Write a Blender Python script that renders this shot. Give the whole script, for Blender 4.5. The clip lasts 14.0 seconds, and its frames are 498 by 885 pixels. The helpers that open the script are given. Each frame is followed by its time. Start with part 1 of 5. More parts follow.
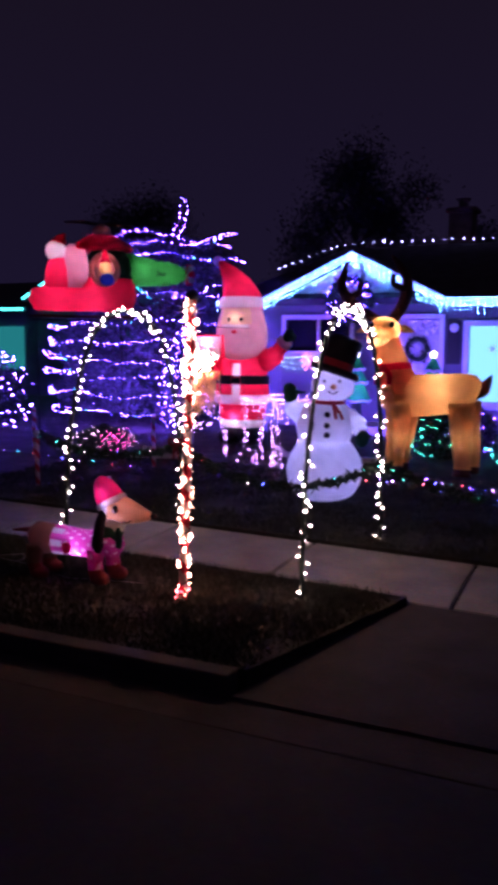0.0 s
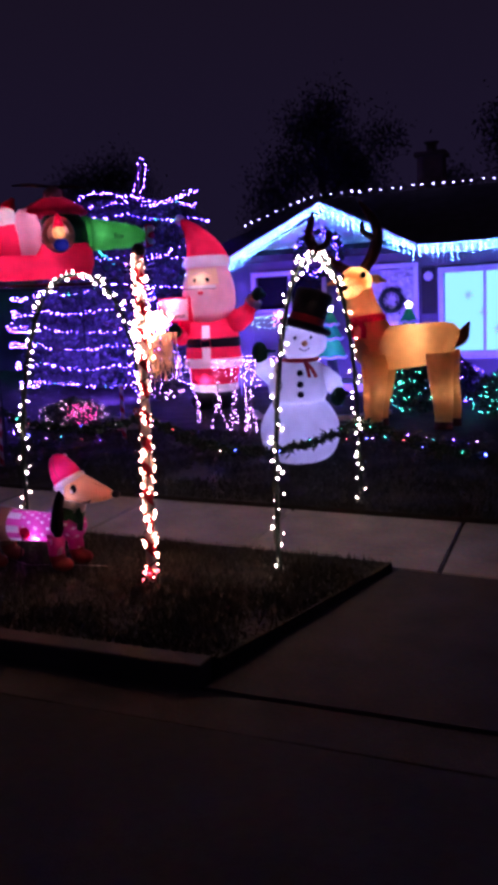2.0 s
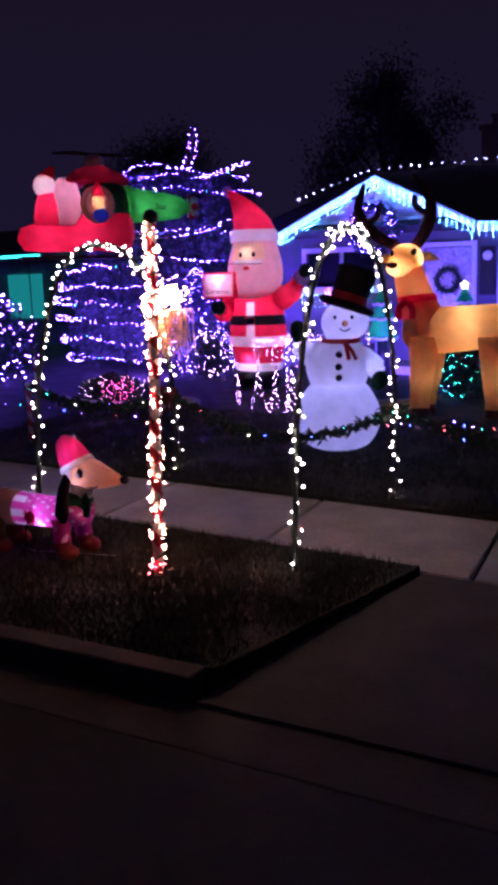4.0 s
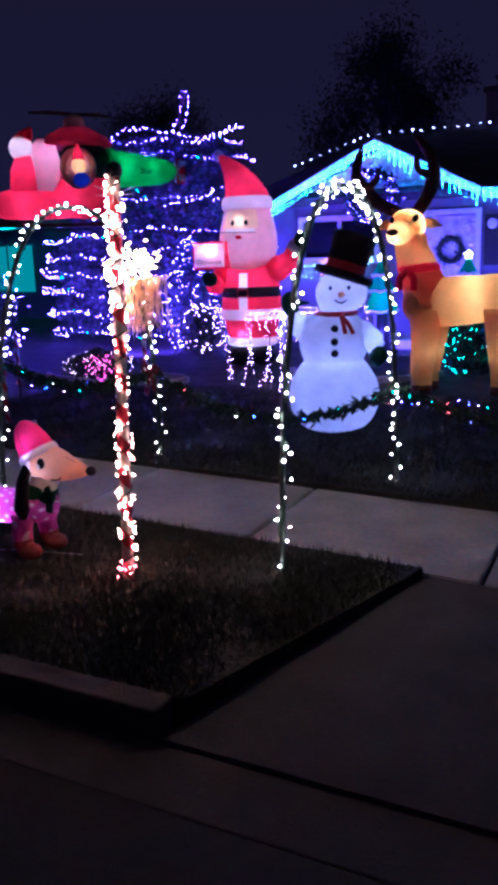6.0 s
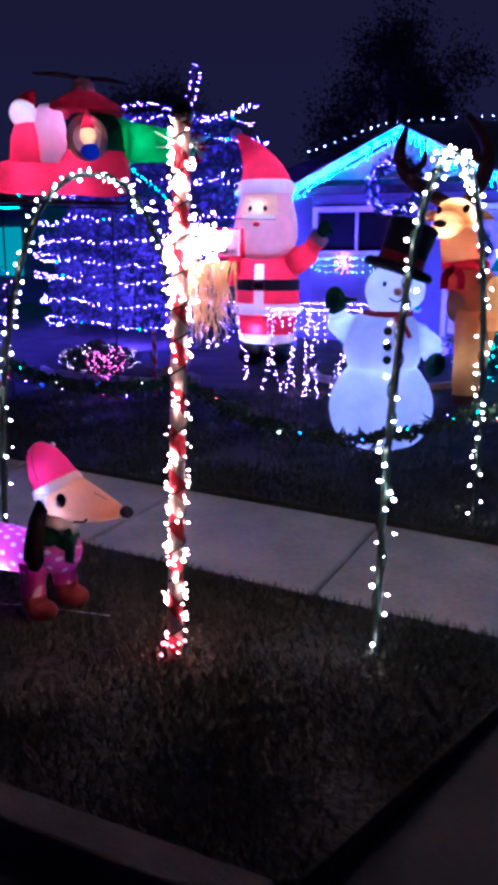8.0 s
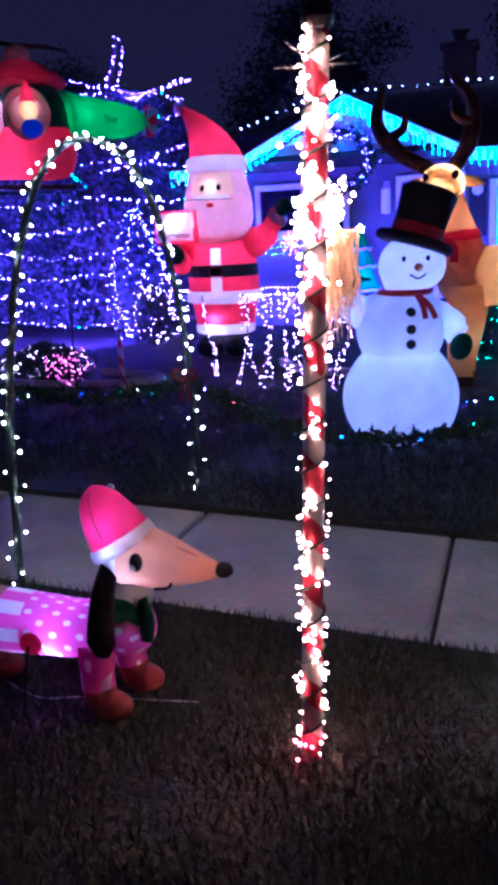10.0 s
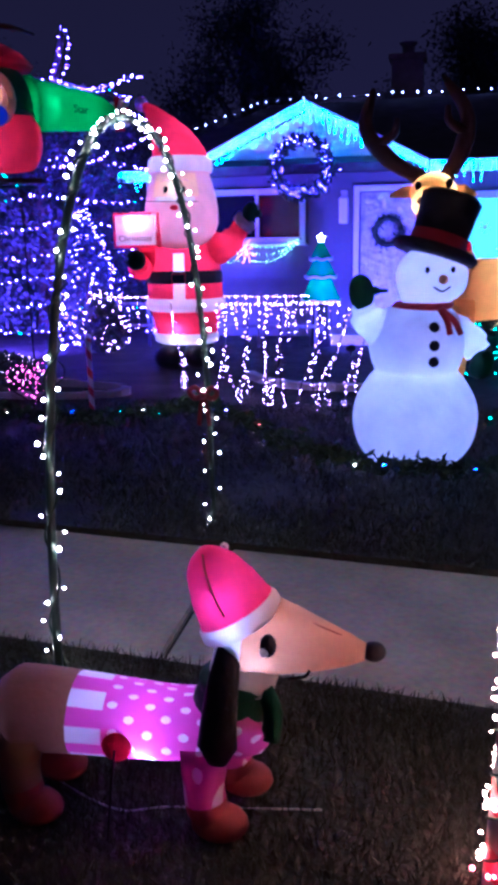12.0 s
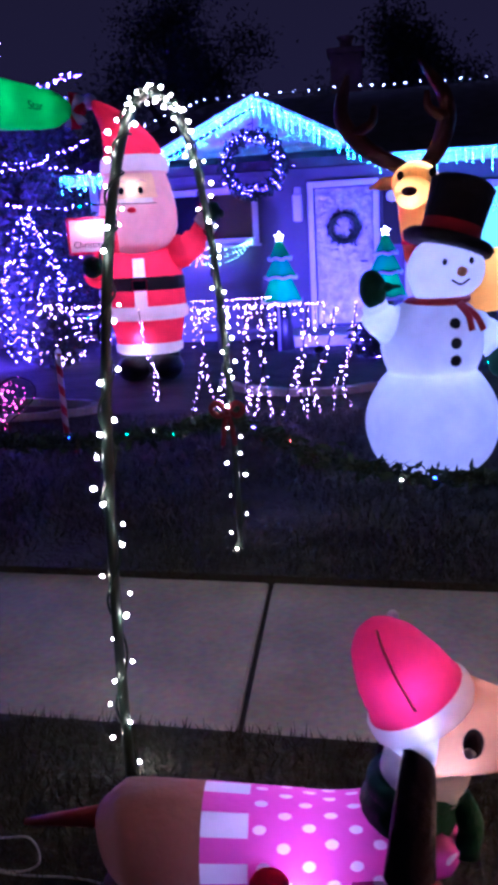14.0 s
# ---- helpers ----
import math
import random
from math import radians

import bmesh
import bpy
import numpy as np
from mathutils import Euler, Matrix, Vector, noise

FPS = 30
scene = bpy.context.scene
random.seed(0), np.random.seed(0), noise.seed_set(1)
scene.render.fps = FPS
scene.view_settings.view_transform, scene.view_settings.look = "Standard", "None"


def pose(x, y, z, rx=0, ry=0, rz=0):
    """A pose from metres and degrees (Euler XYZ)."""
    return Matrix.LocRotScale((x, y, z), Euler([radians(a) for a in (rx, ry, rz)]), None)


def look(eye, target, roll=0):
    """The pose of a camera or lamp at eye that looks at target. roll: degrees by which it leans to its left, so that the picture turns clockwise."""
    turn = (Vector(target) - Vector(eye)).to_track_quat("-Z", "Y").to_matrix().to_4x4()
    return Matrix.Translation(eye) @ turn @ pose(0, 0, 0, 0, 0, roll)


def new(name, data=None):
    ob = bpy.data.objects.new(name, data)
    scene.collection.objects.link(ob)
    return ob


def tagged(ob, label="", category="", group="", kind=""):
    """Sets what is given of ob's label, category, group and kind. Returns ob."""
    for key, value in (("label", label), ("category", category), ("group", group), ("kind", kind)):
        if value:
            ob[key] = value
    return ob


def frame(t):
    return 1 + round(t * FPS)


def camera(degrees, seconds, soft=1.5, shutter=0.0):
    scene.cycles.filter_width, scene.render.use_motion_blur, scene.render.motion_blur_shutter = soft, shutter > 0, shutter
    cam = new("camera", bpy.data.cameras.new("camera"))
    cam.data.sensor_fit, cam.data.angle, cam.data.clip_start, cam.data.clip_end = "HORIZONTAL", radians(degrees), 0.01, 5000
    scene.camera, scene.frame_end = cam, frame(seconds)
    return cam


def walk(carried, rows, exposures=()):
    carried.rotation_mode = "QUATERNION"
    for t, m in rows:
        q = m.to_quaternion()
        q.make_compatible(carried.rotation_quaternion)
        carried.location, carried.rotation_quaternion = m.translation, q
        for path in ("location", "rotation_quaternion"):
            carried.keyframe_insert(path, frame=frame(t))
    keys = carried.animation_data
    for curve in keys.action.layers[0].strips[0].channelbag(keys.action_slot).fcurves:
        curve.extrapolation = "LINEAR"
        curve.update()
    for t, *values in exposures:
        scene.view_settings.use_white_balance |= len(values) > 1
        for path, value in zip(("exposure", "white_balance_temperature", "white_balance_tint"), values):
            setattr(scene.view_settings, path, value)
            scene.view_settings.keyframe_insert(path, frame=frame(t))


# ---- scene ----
cam = camera(33.4, 14.0, soft=4.6, shutter=0.5)
PATH = [
    (0, (2.002, -5.219, 1.739), (1.17, -3.417, 1.499), 0.4),
    (0.5, (2.015, -5.087, 1.702), (1.081, -3.334, 1.47), -1.6),
    (1, (1.987, -4.971, 1.693), (1.086, -3.203, 1.45), -1.9),
    (1.5, (1.937, -4.862, 1.711), (1.096, -3.065, 1.456), -2.8),
    (2, (1.926, -4.779, 1.69), (1.135, -2.972, 1.362), -3.0),
    (2.5, (1.969, -4.673, 1.693), (1.172, -2.875, 1.332), -1.7),
    (3, (1.989, -4.566, 1.675), (1.09, -2.816, 1.311), -1.5),
    (5.5, (1.858, -3.875, 1.658), (0.944, -2.143, 1.25), -2.1),
    (6, (1.785, -3.746, 1.62), (0.878, -2.017, 1.184), -2.0),
    (6.5, (1.586, -3.548, 1.609), (0.701, -1.81, 1.166), -2.2),
    (7, (1.364, -3.315, 1.574), (0.49, -1.574, 1.123), -0.8),
    (7.5, (1.19, -3.141, 1.578), (0.309, -1.403, 1.126), 0.8),
    (8, (0.905, -3.016, 1.585), (0.045, -1.268, 1.131), 0.1),
    (10.5, (-0.279, -2.409, 1.532), (-0.895, -0.572, 1.035), -1.7),
    (11, (-0.481, -2.312, 1.535), (-1.062, -0.455, 1.074), 0.3),
    (11.5, (-0.7, -2.277, 1.548), (-1.227, -0.403, 1.088), -1.0),
    (12, (-0.859, -2.191, 1.528), (-1.329, -0.306, 1.054), -1.0),
    (12.5, (-1.0, -2.059, 1.535), (-1.42, -0.164, 1.056), -0.7),
    (13, (-1.13, -1.949, 1.52), (-1.519, -0.043, 1.057), -0.3),
    (13.5, (-1.311, -1.877, 1.523), (-1.661, 0.036, 1.057), -1.9),
    (14, (-1.436, -1.81, 1.508), (-1.749, 0.108, 1.037), -3.3),
]
walk(cam, [(t, look(eye, target, roll)) for t, eye, target, roll in PATH],
     [(0, 0.88, 5100, 66), (3, 0.88, 5150, 64), (6, 1.22, 4150, 40), (8, 1.42, 3950, 36), (10.5, 1.52, 3850, 36), (14, 1.46, 4250, 41)])

# ---------------------------------------------------------------- world and large lights
world = bpy.data.worlds.new("night")
scene.world = world
world.use_nodes = True
wn = world.node_tree
wbg = wn.nodes["Background"]
wtc = wn.nodes.new("ShaderNodeTexCoord")
wsep = wn.nodes.new("ShaderNodeSeparateXYZ")
wramp = wn.nodes.new("ShaderNodeValToRGB")
wn.links.new(wtc.outputs["Generated"], wsep.inputs[0])
wn.links.new(wsep.outputs["Z"], wramp.inputs[0])
wramp.color_ramp.elements[0].position, wramp.color_ramp.elements[0].color = 0.0, (0.0055, 0.0041, 0.0078, 1)
wramp.color_ramp.elements[1].position, wramp.color_ramp.elements[1].color = 0.45, (0.0046, 0.0032, 0.0036, 1)
wn.links.new(wramp.outputs[0], wbg.inputs["Color"])
wbg.inputs["Strength"].default_value = 1.0


def lamp(kind, place, color, watts, radius=0.05, target=None, cone=90, size=0.2):
    data = bpy.data.lights.new("lamp", kind)
    data.energy, data.color = watts, color
    if kind == "AREA":
        data.size = size
    else:
        data.shadow_soft_size = radius
    if kind == "SPOT":
        data.spot_size, data.spot_blend = radians(cone), 0.7
    ob = new("lamp", data)
    ob.matrix_world = look(place, target) if target else pose(*place)
    return ob


BLUE = (0.26, 0.15, 1.0)
# blue flood lights assumed on the lawn, washing the house front, the tree and the fence
FLOODS = [((-4.9, 9.2, 0.16), (-4.3, 11.2, 1.9), 135, BLUE), ((-2.2, 8.9, 0.16), (-2.6, 11.2, 1.9), 125, BLUE),
          # the strong violet one is added fill, standing in for haze about the tree
          ((-7.0, 7.6, 0.16), (-7.4, 11.0, 1.7), 560, (0.34, 0.13, 1.0)), ((0.6, 9.0, 0.16), (0.2, 11.2, 1.8), 155, BLUE)]
for place, target, watts, color in FLOODS:
    lamp("SPOT", place, color, watts, 0.05, target, 130)


# ---------------------------------------------------------------- materials
def nodes_of(name):
    m = bpy.data.materials.new(name)
    m.use_nodes = True
    nt = m.node_tree
    return m, nt, nt.nodes["Principled BSDF"]


def varied(nt, color, amount, scale, detail=6.0, space="Object", fine=0.0):
    """A colour that wanders about the given one at two scales."""
    tc = nt.nodes.new("ShaderNodeTexCoord")
    n1 = nt.nodes.new("ShaderNodeTexNoise")
    n1.inputs["Scale"].default_value, n1.inputs["Detail"].default_value = scale, detail
    nt.links.new(tc.outputs[space], n1.inputs["Vector"])
    ramp = nt.nodes.new("ShaderNodeValToRGB")
    lo = [max(0.0, c * (1 - amount)) for c in color]
    hi = [min(1.0, c * (1 + amount)) for c in color]
    ramp.color_ramp.elements[0].position, ramp.color_ramp.elements[0].color = 0.3, (*lo, 1)
    ramp.color_ramp.elements[1].position, ramp.color_ramp.elements[1].color = 0.7, (*hi, 1)
    nt.links.new(n1.outputs["Fac"], ramp.inputs[0])
    out = ramp.outputs[0]
    if fine:
        n2 = nt.nodes.new("ShaderNodeTexNoise")
        n2.inputs["Scale"].default_value, n2.inputs["Detail"].default_value = scale * 14, 4
        nt.links.new(tc.outputs[space], n2.inputs["Vector"])
        mix = nt.nodes.new("ShaderNodeMix")
        mix.data_type, mix.blend_type = "RGBA", "OVERLAY"
        mix.inputs["Factor"].default_value = fine
        nt.links.new(out, mix.inputs["A"])
        nt.links.new(n2.outputs["Color"], mix.inputs["B"])
        out = mix.outputs["Result"]
    return out, n1


def bumped(nt, bsdf, scale, strength, distance=0.01):
    tc = nt.nodes.new("ShaderNodeTexCoord")
    n = nt.nodes.new("ShaderNodeTexNoise")
    n.inputs["Scale"].default_value, n.inputs["Detail"].default_value = scale, 5
    nt.links.new(tc.outputs["Object"], n.inputs["Vector"])
    b = nt.nodes.new("ShaderNodeBump")
    b.inputs["Strength"].default_value, b.inputs["Distance"].default_value = strength, distance
    nt.links.new(n.outputs["Fac"], b.inputs["Height"])
    nt.links.new(b.outputs[0], bsdf.inputs["Normal"])


def solid(name, color, rough=0.7, amount=0.25, scale=6.0, bump=0.3, bump_scale=60.0, metal=0.0, fine=0.4, distance=0.01):
    m, nt, bsdf = nodes_of(name)
    out, _ = varied(nt, color, amount, scale, fine=fine)
    nt.links.new(out, bsdf.inputs["Base Color"])
    bsdf.inputs["Roughness"].default_value, bsdf.inputs["Metallic"].default_value = rough, metal
    if bump:
        bumped(nt, bsdf, bump_scale, bump, distance)
    return m


def fabric(name, color, through_share=0.55):
    """Thin nylon of an inflatable: scatters light from both its sides, with soft creases."""
    m, nt, bsdf = nodes_of(name)
    out, _ = varied(nt, color, 0.10, 5.0, fine=0.12)
    nt.links.new(out, bsdf.inputs["Base Color"])
    bsdf.inputs["Roughness"].default_value = 0.5
    bsdf.inputs["Specular IOR Level"].default_value = 0.25
    bumped(nt, bsdf, 7.0, 0.6, 0.05)
    tr = nt.nodes.new("ShaderNodeBsdfTranslucent")
    nt.links.new(out, tr.inputs["Color"])
    mix = nt.nodes.new("ShaderNodeMixShader")
    mix.inputs[0].default_value = through_share
    nt.links.new(bsdf.outputs[0], mix.inputs[1])
    nt.links.new(tr.outputs[0], mix.inputs[2])
    nt.links.new(mix.outputs[0], nt.nodes["Material Output"].inputs["Surface"])
    return m


def dotted(name, color, spot, scale, radius):
    """Printed nylon with a staggered pattern of round dots."""
    m = fabric(name, color)
    nt = m.node_tree
    bsdf = nt.nodes["Principled BSDF"]
    tc = nt.nodes.new("ShaderNodeTexCoord")
    sep = nt.nodes.new("ShaderNodeSeparateXYZ")
    nt.links.new(tc.outputs["Object"], sep.inputs[0])
    low = nt.nodes.new("ShaderNodeMath")
    low.operation = "SUBTRACT"
    low.inputs[1].default_value = 0.32
    nt.links.new(sep.outputs["Z"], low.inputs[0])
    ang = nt.nodes.new("ShaderNodeMath")
    ang.operation = "ARCTAN2"
    nt.links.new(sep.outputs["Y"], ang.inputs[0])
    nt.links.new(low.outputs[0], ang.inputs[1])
    arc = nt.nodes.new("ShaderNodeMath")
    arc.operation = "MULTIPLY"
    arc.inputs[1].default_value = 0.13
    nt.links.new(ang.outputs[0], arc.inputs[0])
    com = nt.nodes.new("ShaderNodeCombineXYZ")
    for k, op in enumerate(("ADD", "SUBTRACT")):
        turned_axis = nt.nodes.new("ShaderNodeMath")
        turned_axis.operation = op
        nt.links.new(sep.outputs["X"], turned_axis.inputs[0])
        nt.links.new(arc.outputs[0], turned_axis.inputs[1])
        nt.links.new(turned_axis.outputs[0], com.inputs[k])
    vor = nt.nodes.new("ShaderNodeTexVoronoi")
    vor.voronoi_dimensions = "2D"
    vor.inputs["Scale"].default_value, vor.inputs["Randomness"].default_value = scale, 0.12
    nt.links.new(com.outputs[0], vor.inputs["Vector"])
    less = nt.nodes.new("ShaderNodeMath")
    less.operation = "LESS_THAN"
    less.inputs[1].default_value = radius
    nt.links.new(vor.outputs["Distance"], less.inputs[0])
    mix = nt.nodes.new("ShaderNodeMix")
    mix.data_type = "RGBA"
    mix.inputs["A"].default_value, mix.inputs["B"].default_value = (*color, 1), (*spot, 1)
    nt.links.new(less.outputs[0], mix.inputs["Factor"])
    nt.links.new(mix.outputs["Result"], bsdf.inputs["Base Color"])
    for n in nt.nodes:
        if n.type == "BSDF_TRANSLUCENT":
            nt.links.new(mix.outputs["Result"], n.inputs["Color"])
    return m


def glow(name, color, strength, vary=0.5):
    """A lit lamp glass; each bulb is a little brighter or dimmer than the next."""
    m = bpy.data.materials.new(name)
    m.use_nodes = True
    nt = m.node_tree
    nt.nodes.remove(nt.nodes["Principled BSDF"])
    em = nt.nodes.new("ShaderNodeEmission")
    em.inputs["Color"].default_value = (*color, 1)
    geo = nt.nodes.new("ShaderNodeNewGeometry")
    info = nt.nodes.new("ShaderNodeObjectInfo")
    add = nt.nodes.new("ShaderNodeMath")
    add.operation = "ADD"
    nt.links.new(geo.outputs["Random Per Island"], add.inputs[0])
    nt.links.new(info.outputs["Random"], add.inputs[1])
    fr = nt.nodes.new("ShaderNodeMath")
    fr.operation = "FRACT"
    nt.links.new(add.outputs[0], fr.inputs[0])
    mr = nt.nodes.new("ShaderNodeMapRange")
    mr.inputs["To Min"].default_value, mr.inputs["To Max"].default_value = strength * (1 - vary), strength * (1 + vary)
    nt.links.new(fr.outputs[0], mr.inputs["Value"])
    nt.links.new(mr.outputs[0], em.inputs["Strength"])
    nt.links.new(em.outputs[0], nt.nodes["Material Output"].inputs["Surface"])
    return m


GRASS = solid("lawn_soil", (0.036, 0.036, 0.026), 0.95, 0.5, 2.5, 0.8, 40, fine=0.6, distance=0.03)
BLADE = solid("grass_blade", (0.025, 0.030, 0.019), 0.7, 0.5, 3.0, 0)
ASPHALT = solid("asphalt", (0.032, 0.029, 0.031), 0.85, 0.3, 1.5, 0.6, 160, fine=0.6)
CONCRETE = solid("concrete", (0.40, 0.375, 0.355), 0.85, 0.22, 2.2, 0.35, 120, fine=0.45)
# concrete of kerb, gutter and apron; the dimness by the street is in its colour
DIM_CONCRETE = solid("dimmed_concrete", (0.062, 0.056, 0.057), 0.9, 0.3, 3.0, 0.4, 90, fine=0.5)
SIDING = solid("painted_siding", (0.135, 0.135, 0.155), 0.6, 0.10, 2.0, 0.15, 50, fine=0.2)
WHITEPAINT = solid("white_paint", (0.75, 0.75, 0.76), 0.5, 0.06, 3.0, 0.12, 50, fine=0.15)
SHINGLE = solid("roof_shingle", (0.055, 0.05, 0.055), 0.9, 0.35, 5.0, 0.6, 60, fine=0.5)
BRICK = solid("chimney_brick", (0.12, 0.075, 0.065), 0.9, 0.3, 6.0, 0.5, 60)
DARKGLASS = solid("window_glass", (0.015, 0.015, 0.02), 0.06, 0.1, 1.0, 0.0)
FOIL = solid("silver_foil_wrap", (0.62, 0.63, 0.68), 0.33, 0.25, 7.0, 0.9, 12, metal=0.75, distance=0.05)
BARK = solid("bark", (0.07, 0.05, 0.04), 0.9, 0.35, 8.0, 0.8, 40)
LEAF = solid("dark_foliage", (0.045, 0.058, 0.06), 0.7, 0.4, 3.0, 0)
NEEDLE = solid("garland_needles", (0.02, 0.045, 0.022), 0.7, 0.4, 12.0, 0)
WIRE = solid("green_wire", (0.01, 0.03, 0.015), 0.6, 0.2, 20.0, 0)
PIPE = solid("dark_green_pipe", (0.015, 0.03, 0.022), 0.45, 0.25, 9.0, 0.15, 60)
BLACK = solid("black_metal", (0.015, 0.015, 0.017), 0.45, 0.2, 9.0, 0.15, 60)
GOLD = solid("gold_tinsel", (0.78, 0.56, 0.24), 0.4, 0.3, 30.0, 0.3, 80, metal=0.2)
REDRIBBON = solid("red_ribbon", (0.45, 0.02, 0.03), 0.5, 0.2, 9.0, 0.2, 60)
GREENWALL = solid("green_painted_wall", (0.07, 0.12, 0.10), 0.7, 0.15, 2.0, 0.2, 40)

RED_F = fabric("red_nylon", (0.80, 0.03, 0.075))
WHITE_F = fabric("white_nylon", (0.80, 0.80, 0.82))
PINK_F = fabric("skin_nylon", (0.80, 0.48, 0.40))
BEARD_F = fabric("beard_nylon", (0.80, 0.52, 0.55))
BLACK_F = fabric("black_nylon", (0.018, 0.015, 0.02), 0.2)
GREEN_F = fabric("green_nylon", (0.06, 0.62, 0.10))
DKGREEN_F = fabric("dark_green_nylon", (0.015, 0.09, 0.04), 0.3)
TAN_F = fabric("tan_nylon", (0.86, 0.54, 0.16))
CREAM_F = fabric("cream_nylon", (0.88, 0.62, 0.22))
BROWN_F = fabric("brown_nylon", (0.12, 0.045, 0.03), 0.3)
SNOUT_F = fabric("light_brown_nylon", (0.74, 0.40, 0.20))
ROSE_F = fabric("rose_red_nylon", (0.74, 0.03, 0.13))
FACE_F = fabric("warm_face_nylon", (0.88, 0.66, 0.42))
DOGRED_F = fabric("rust_nylon", (0.35, 0.07, 0.05), 0.35)
PINKDOT_F = dotted("pink_dotted_nylon", (0.72, 0.10, 0.42), (0.90, 0.80, 0.88), 10.5, 0.20)
TAILBROWN_F = fabric("rust_orange_nylon", (0.45, 0.16, 0.05), 0.4)
REARTAN_F = fabric("dull_tan_nylon", (0.30, 0.14, 0.075), 0.4)
BLUE_F = fabric("blue_nylon", (0.05, 0.08, 0.6))
TEAL_F = fabric("teal_nylon", (0.02, 0.46, 0.15))

WARM_L = glow("warm_white_bulb", (1.0, 0.42, 0.14), 50, 0.8)
ARCH_L = glow("soft_white_bulb", (1.0, 0.78, 0.34), 54, 0.6)
COOL_L = glow("cool_violet_bulb", (0.28, 0.12, 1.0), 105, 0.85)
BLUEV_L = glow("blue_violet_bulb", (0.14, 0.07, 1.0), 105, 0.85)
ICE_L = glow("ice_cyan_bulb", (0.15, 0.53, 1.0), 60, 0.4)
PINKW_L = glow("pink_white_bulb", (1.0, 0.48, 0.86), 20, 0.8)
ROOF_L = glow("white_roof_bulb", (0.75, 0.75, 1.0), 8, 0.8)
HOTPINK_L = glow("hot_pink_bulb", (1.0, 0.08, 0.25), 10)
GREEN_L = glow("green_bulb", (0.03, 1.0, 0.35), 12)
BLUE_L = glow("blue_bulb", (0.10, 0.14, 1.0), 30)
RED_L = glow("red_bulb", (1.0, 0.08, 0.05), 26)
CYAN_PANEL = glow("lit_cyan_window", (0.25, 0.72, 0.88), 0.8, 0.1)
GREENROPE = glow("green_rope_light", (0.03, 1.0, 0.55), 3.0, 0.2)
STAR_L = glow("white_star", (1.0, 0.95, 0.95), 6, 0.1)


# ---------------------------------------------------------------- mesh helpers
def mesh_of(bm, name, mats, smooth=True):
    me = bpy.data.meshes.new(name)
    bm.normal_update()
    bm.to_mesh(me)
    bm.free()
    for m in mats if isinstance(mats, (list, tuple)) else [mats]:
        me.materials.append(m)
    if smooth:
        for p in me.polygons:
            p.use_smooth = True
    return me


def part(name, bm, material, parent, label="", smooth=False):
    ob = new(name, mesh_of(bm, name, material, smooth))
    ob.parent = parent
    if label:
        tagged(ob, label)
    return ob


def thing(name, place, label, category, group="", kind="", turn=0):
    ob = new(name)
    ob.empty_display_size = 0.1
    ob.matrix_world = pose(*place, 0, 0, turn)
    return tagged(ob, label, category, group, kind)


def box(bm, lo, hi, mat=0, bevel=0.0):
    c = [(a + b) / 2 for a, b in zip(lo, hi)]
    s = [b - a for a, b in zip(lo, hi)]
    r = bmesh.ops.create_cube(bm, size=1, matrix=Matrix.Translation(c) @ Matrix.Diagonal((*s, 1)))
    faces = {f for v in r["verts"] for f in v.link_faces}
    for f in faces:
        f.material_index = mat
    if bevel:
        edges = list({e for v in r["verts"] for e in v.link_edges})
        bmesh.ops.bevel(bm, geom=edges, offset=bevel, segments=2, affect="EDGES", profile=0.5)
    return bm


def prism(bm, poly, z0, z1, mat=0):
    """A slab over a polygon; z1 may be a number or a function of x and y."""
    top_z = z1 if callable(z1) else (lambda x, y: z1)
    lower = [bm.verts.new((x, y, z0)) for x, y in poly]
    upper = [bm.verts.new((x, y, top_z(x, y))) for x, y in poly]
    n = len(poly)
    faces = [bm.faces.new(upper), bm.faces.new(lower[::-1])]
    for i in range(n):
        faces.append(bm.faces.new((lower[i], lower[(i + 1) % n], upper[(i + 1) % n], upper[i])))
    for f in faces:
        f.material_index = mat
    return bm


def ball(bm, c, r, mat=0, rot=(0, 0, 0), u=28, v=18):
    r = (r, r, r) if isinstance(r, (int, float)) else r
    m = Matrix.LocRotScale(c, Euler([radians(a) for a in rot]), r)
    res = bmesh.ops.create_uvsphere(bm, u_segments=u, v_segments=v, radius=1, matrix=m)
    for f in {f for w in res["verts"] for f in w.link_faces}:
        f.material_index = mat


def tube(bm, pts, radii, mat=0, seg=14, caps=True, flat=1.0, mats=None):
    """A tube along points with a radius at each; flat squeezes it sideways."""
    pts = [Vector(p) for p in pts]
    if isinstance(radii, (int, float)):
        radii = [radii] * len(pts)
    rings, side = [], None
    for i, p in enumerate(pts):
        d = (pts[min(i + 1, len(pts) - 1)] - pts[max(i - 1, 0)]).normalized()
        if side is None:
            side = d.cross(Vector((0, 1, 0.01))).normalized()
        side = (side - d * side.dot(d)).normalized()
        other = d.cross(side)
        rings.append([bm.verts.new(p + radii[i] * (side * math.cos(a) + other * math.sin(a) * flat))
                      for a in (2 * math.pi * k / seg for k in range(seg))])
    for i in range(len(rings) - 1):
        for k in range(seg):
            f = bm.faces.new((rings[i][k], rings[i][(k + 1) % seg], rings[i + 1][(k + 1) % seg], rings[i + 1][k]))
            f.material_index = mats[i] if mats else mat
    if caps:
        for ring, m in ((rings[0][::-1], mats[0] if mats else mat), (rings[-1], mats[-1] if mats else mat)):
            bm.faces.new(ring).material_index = m
    return bm


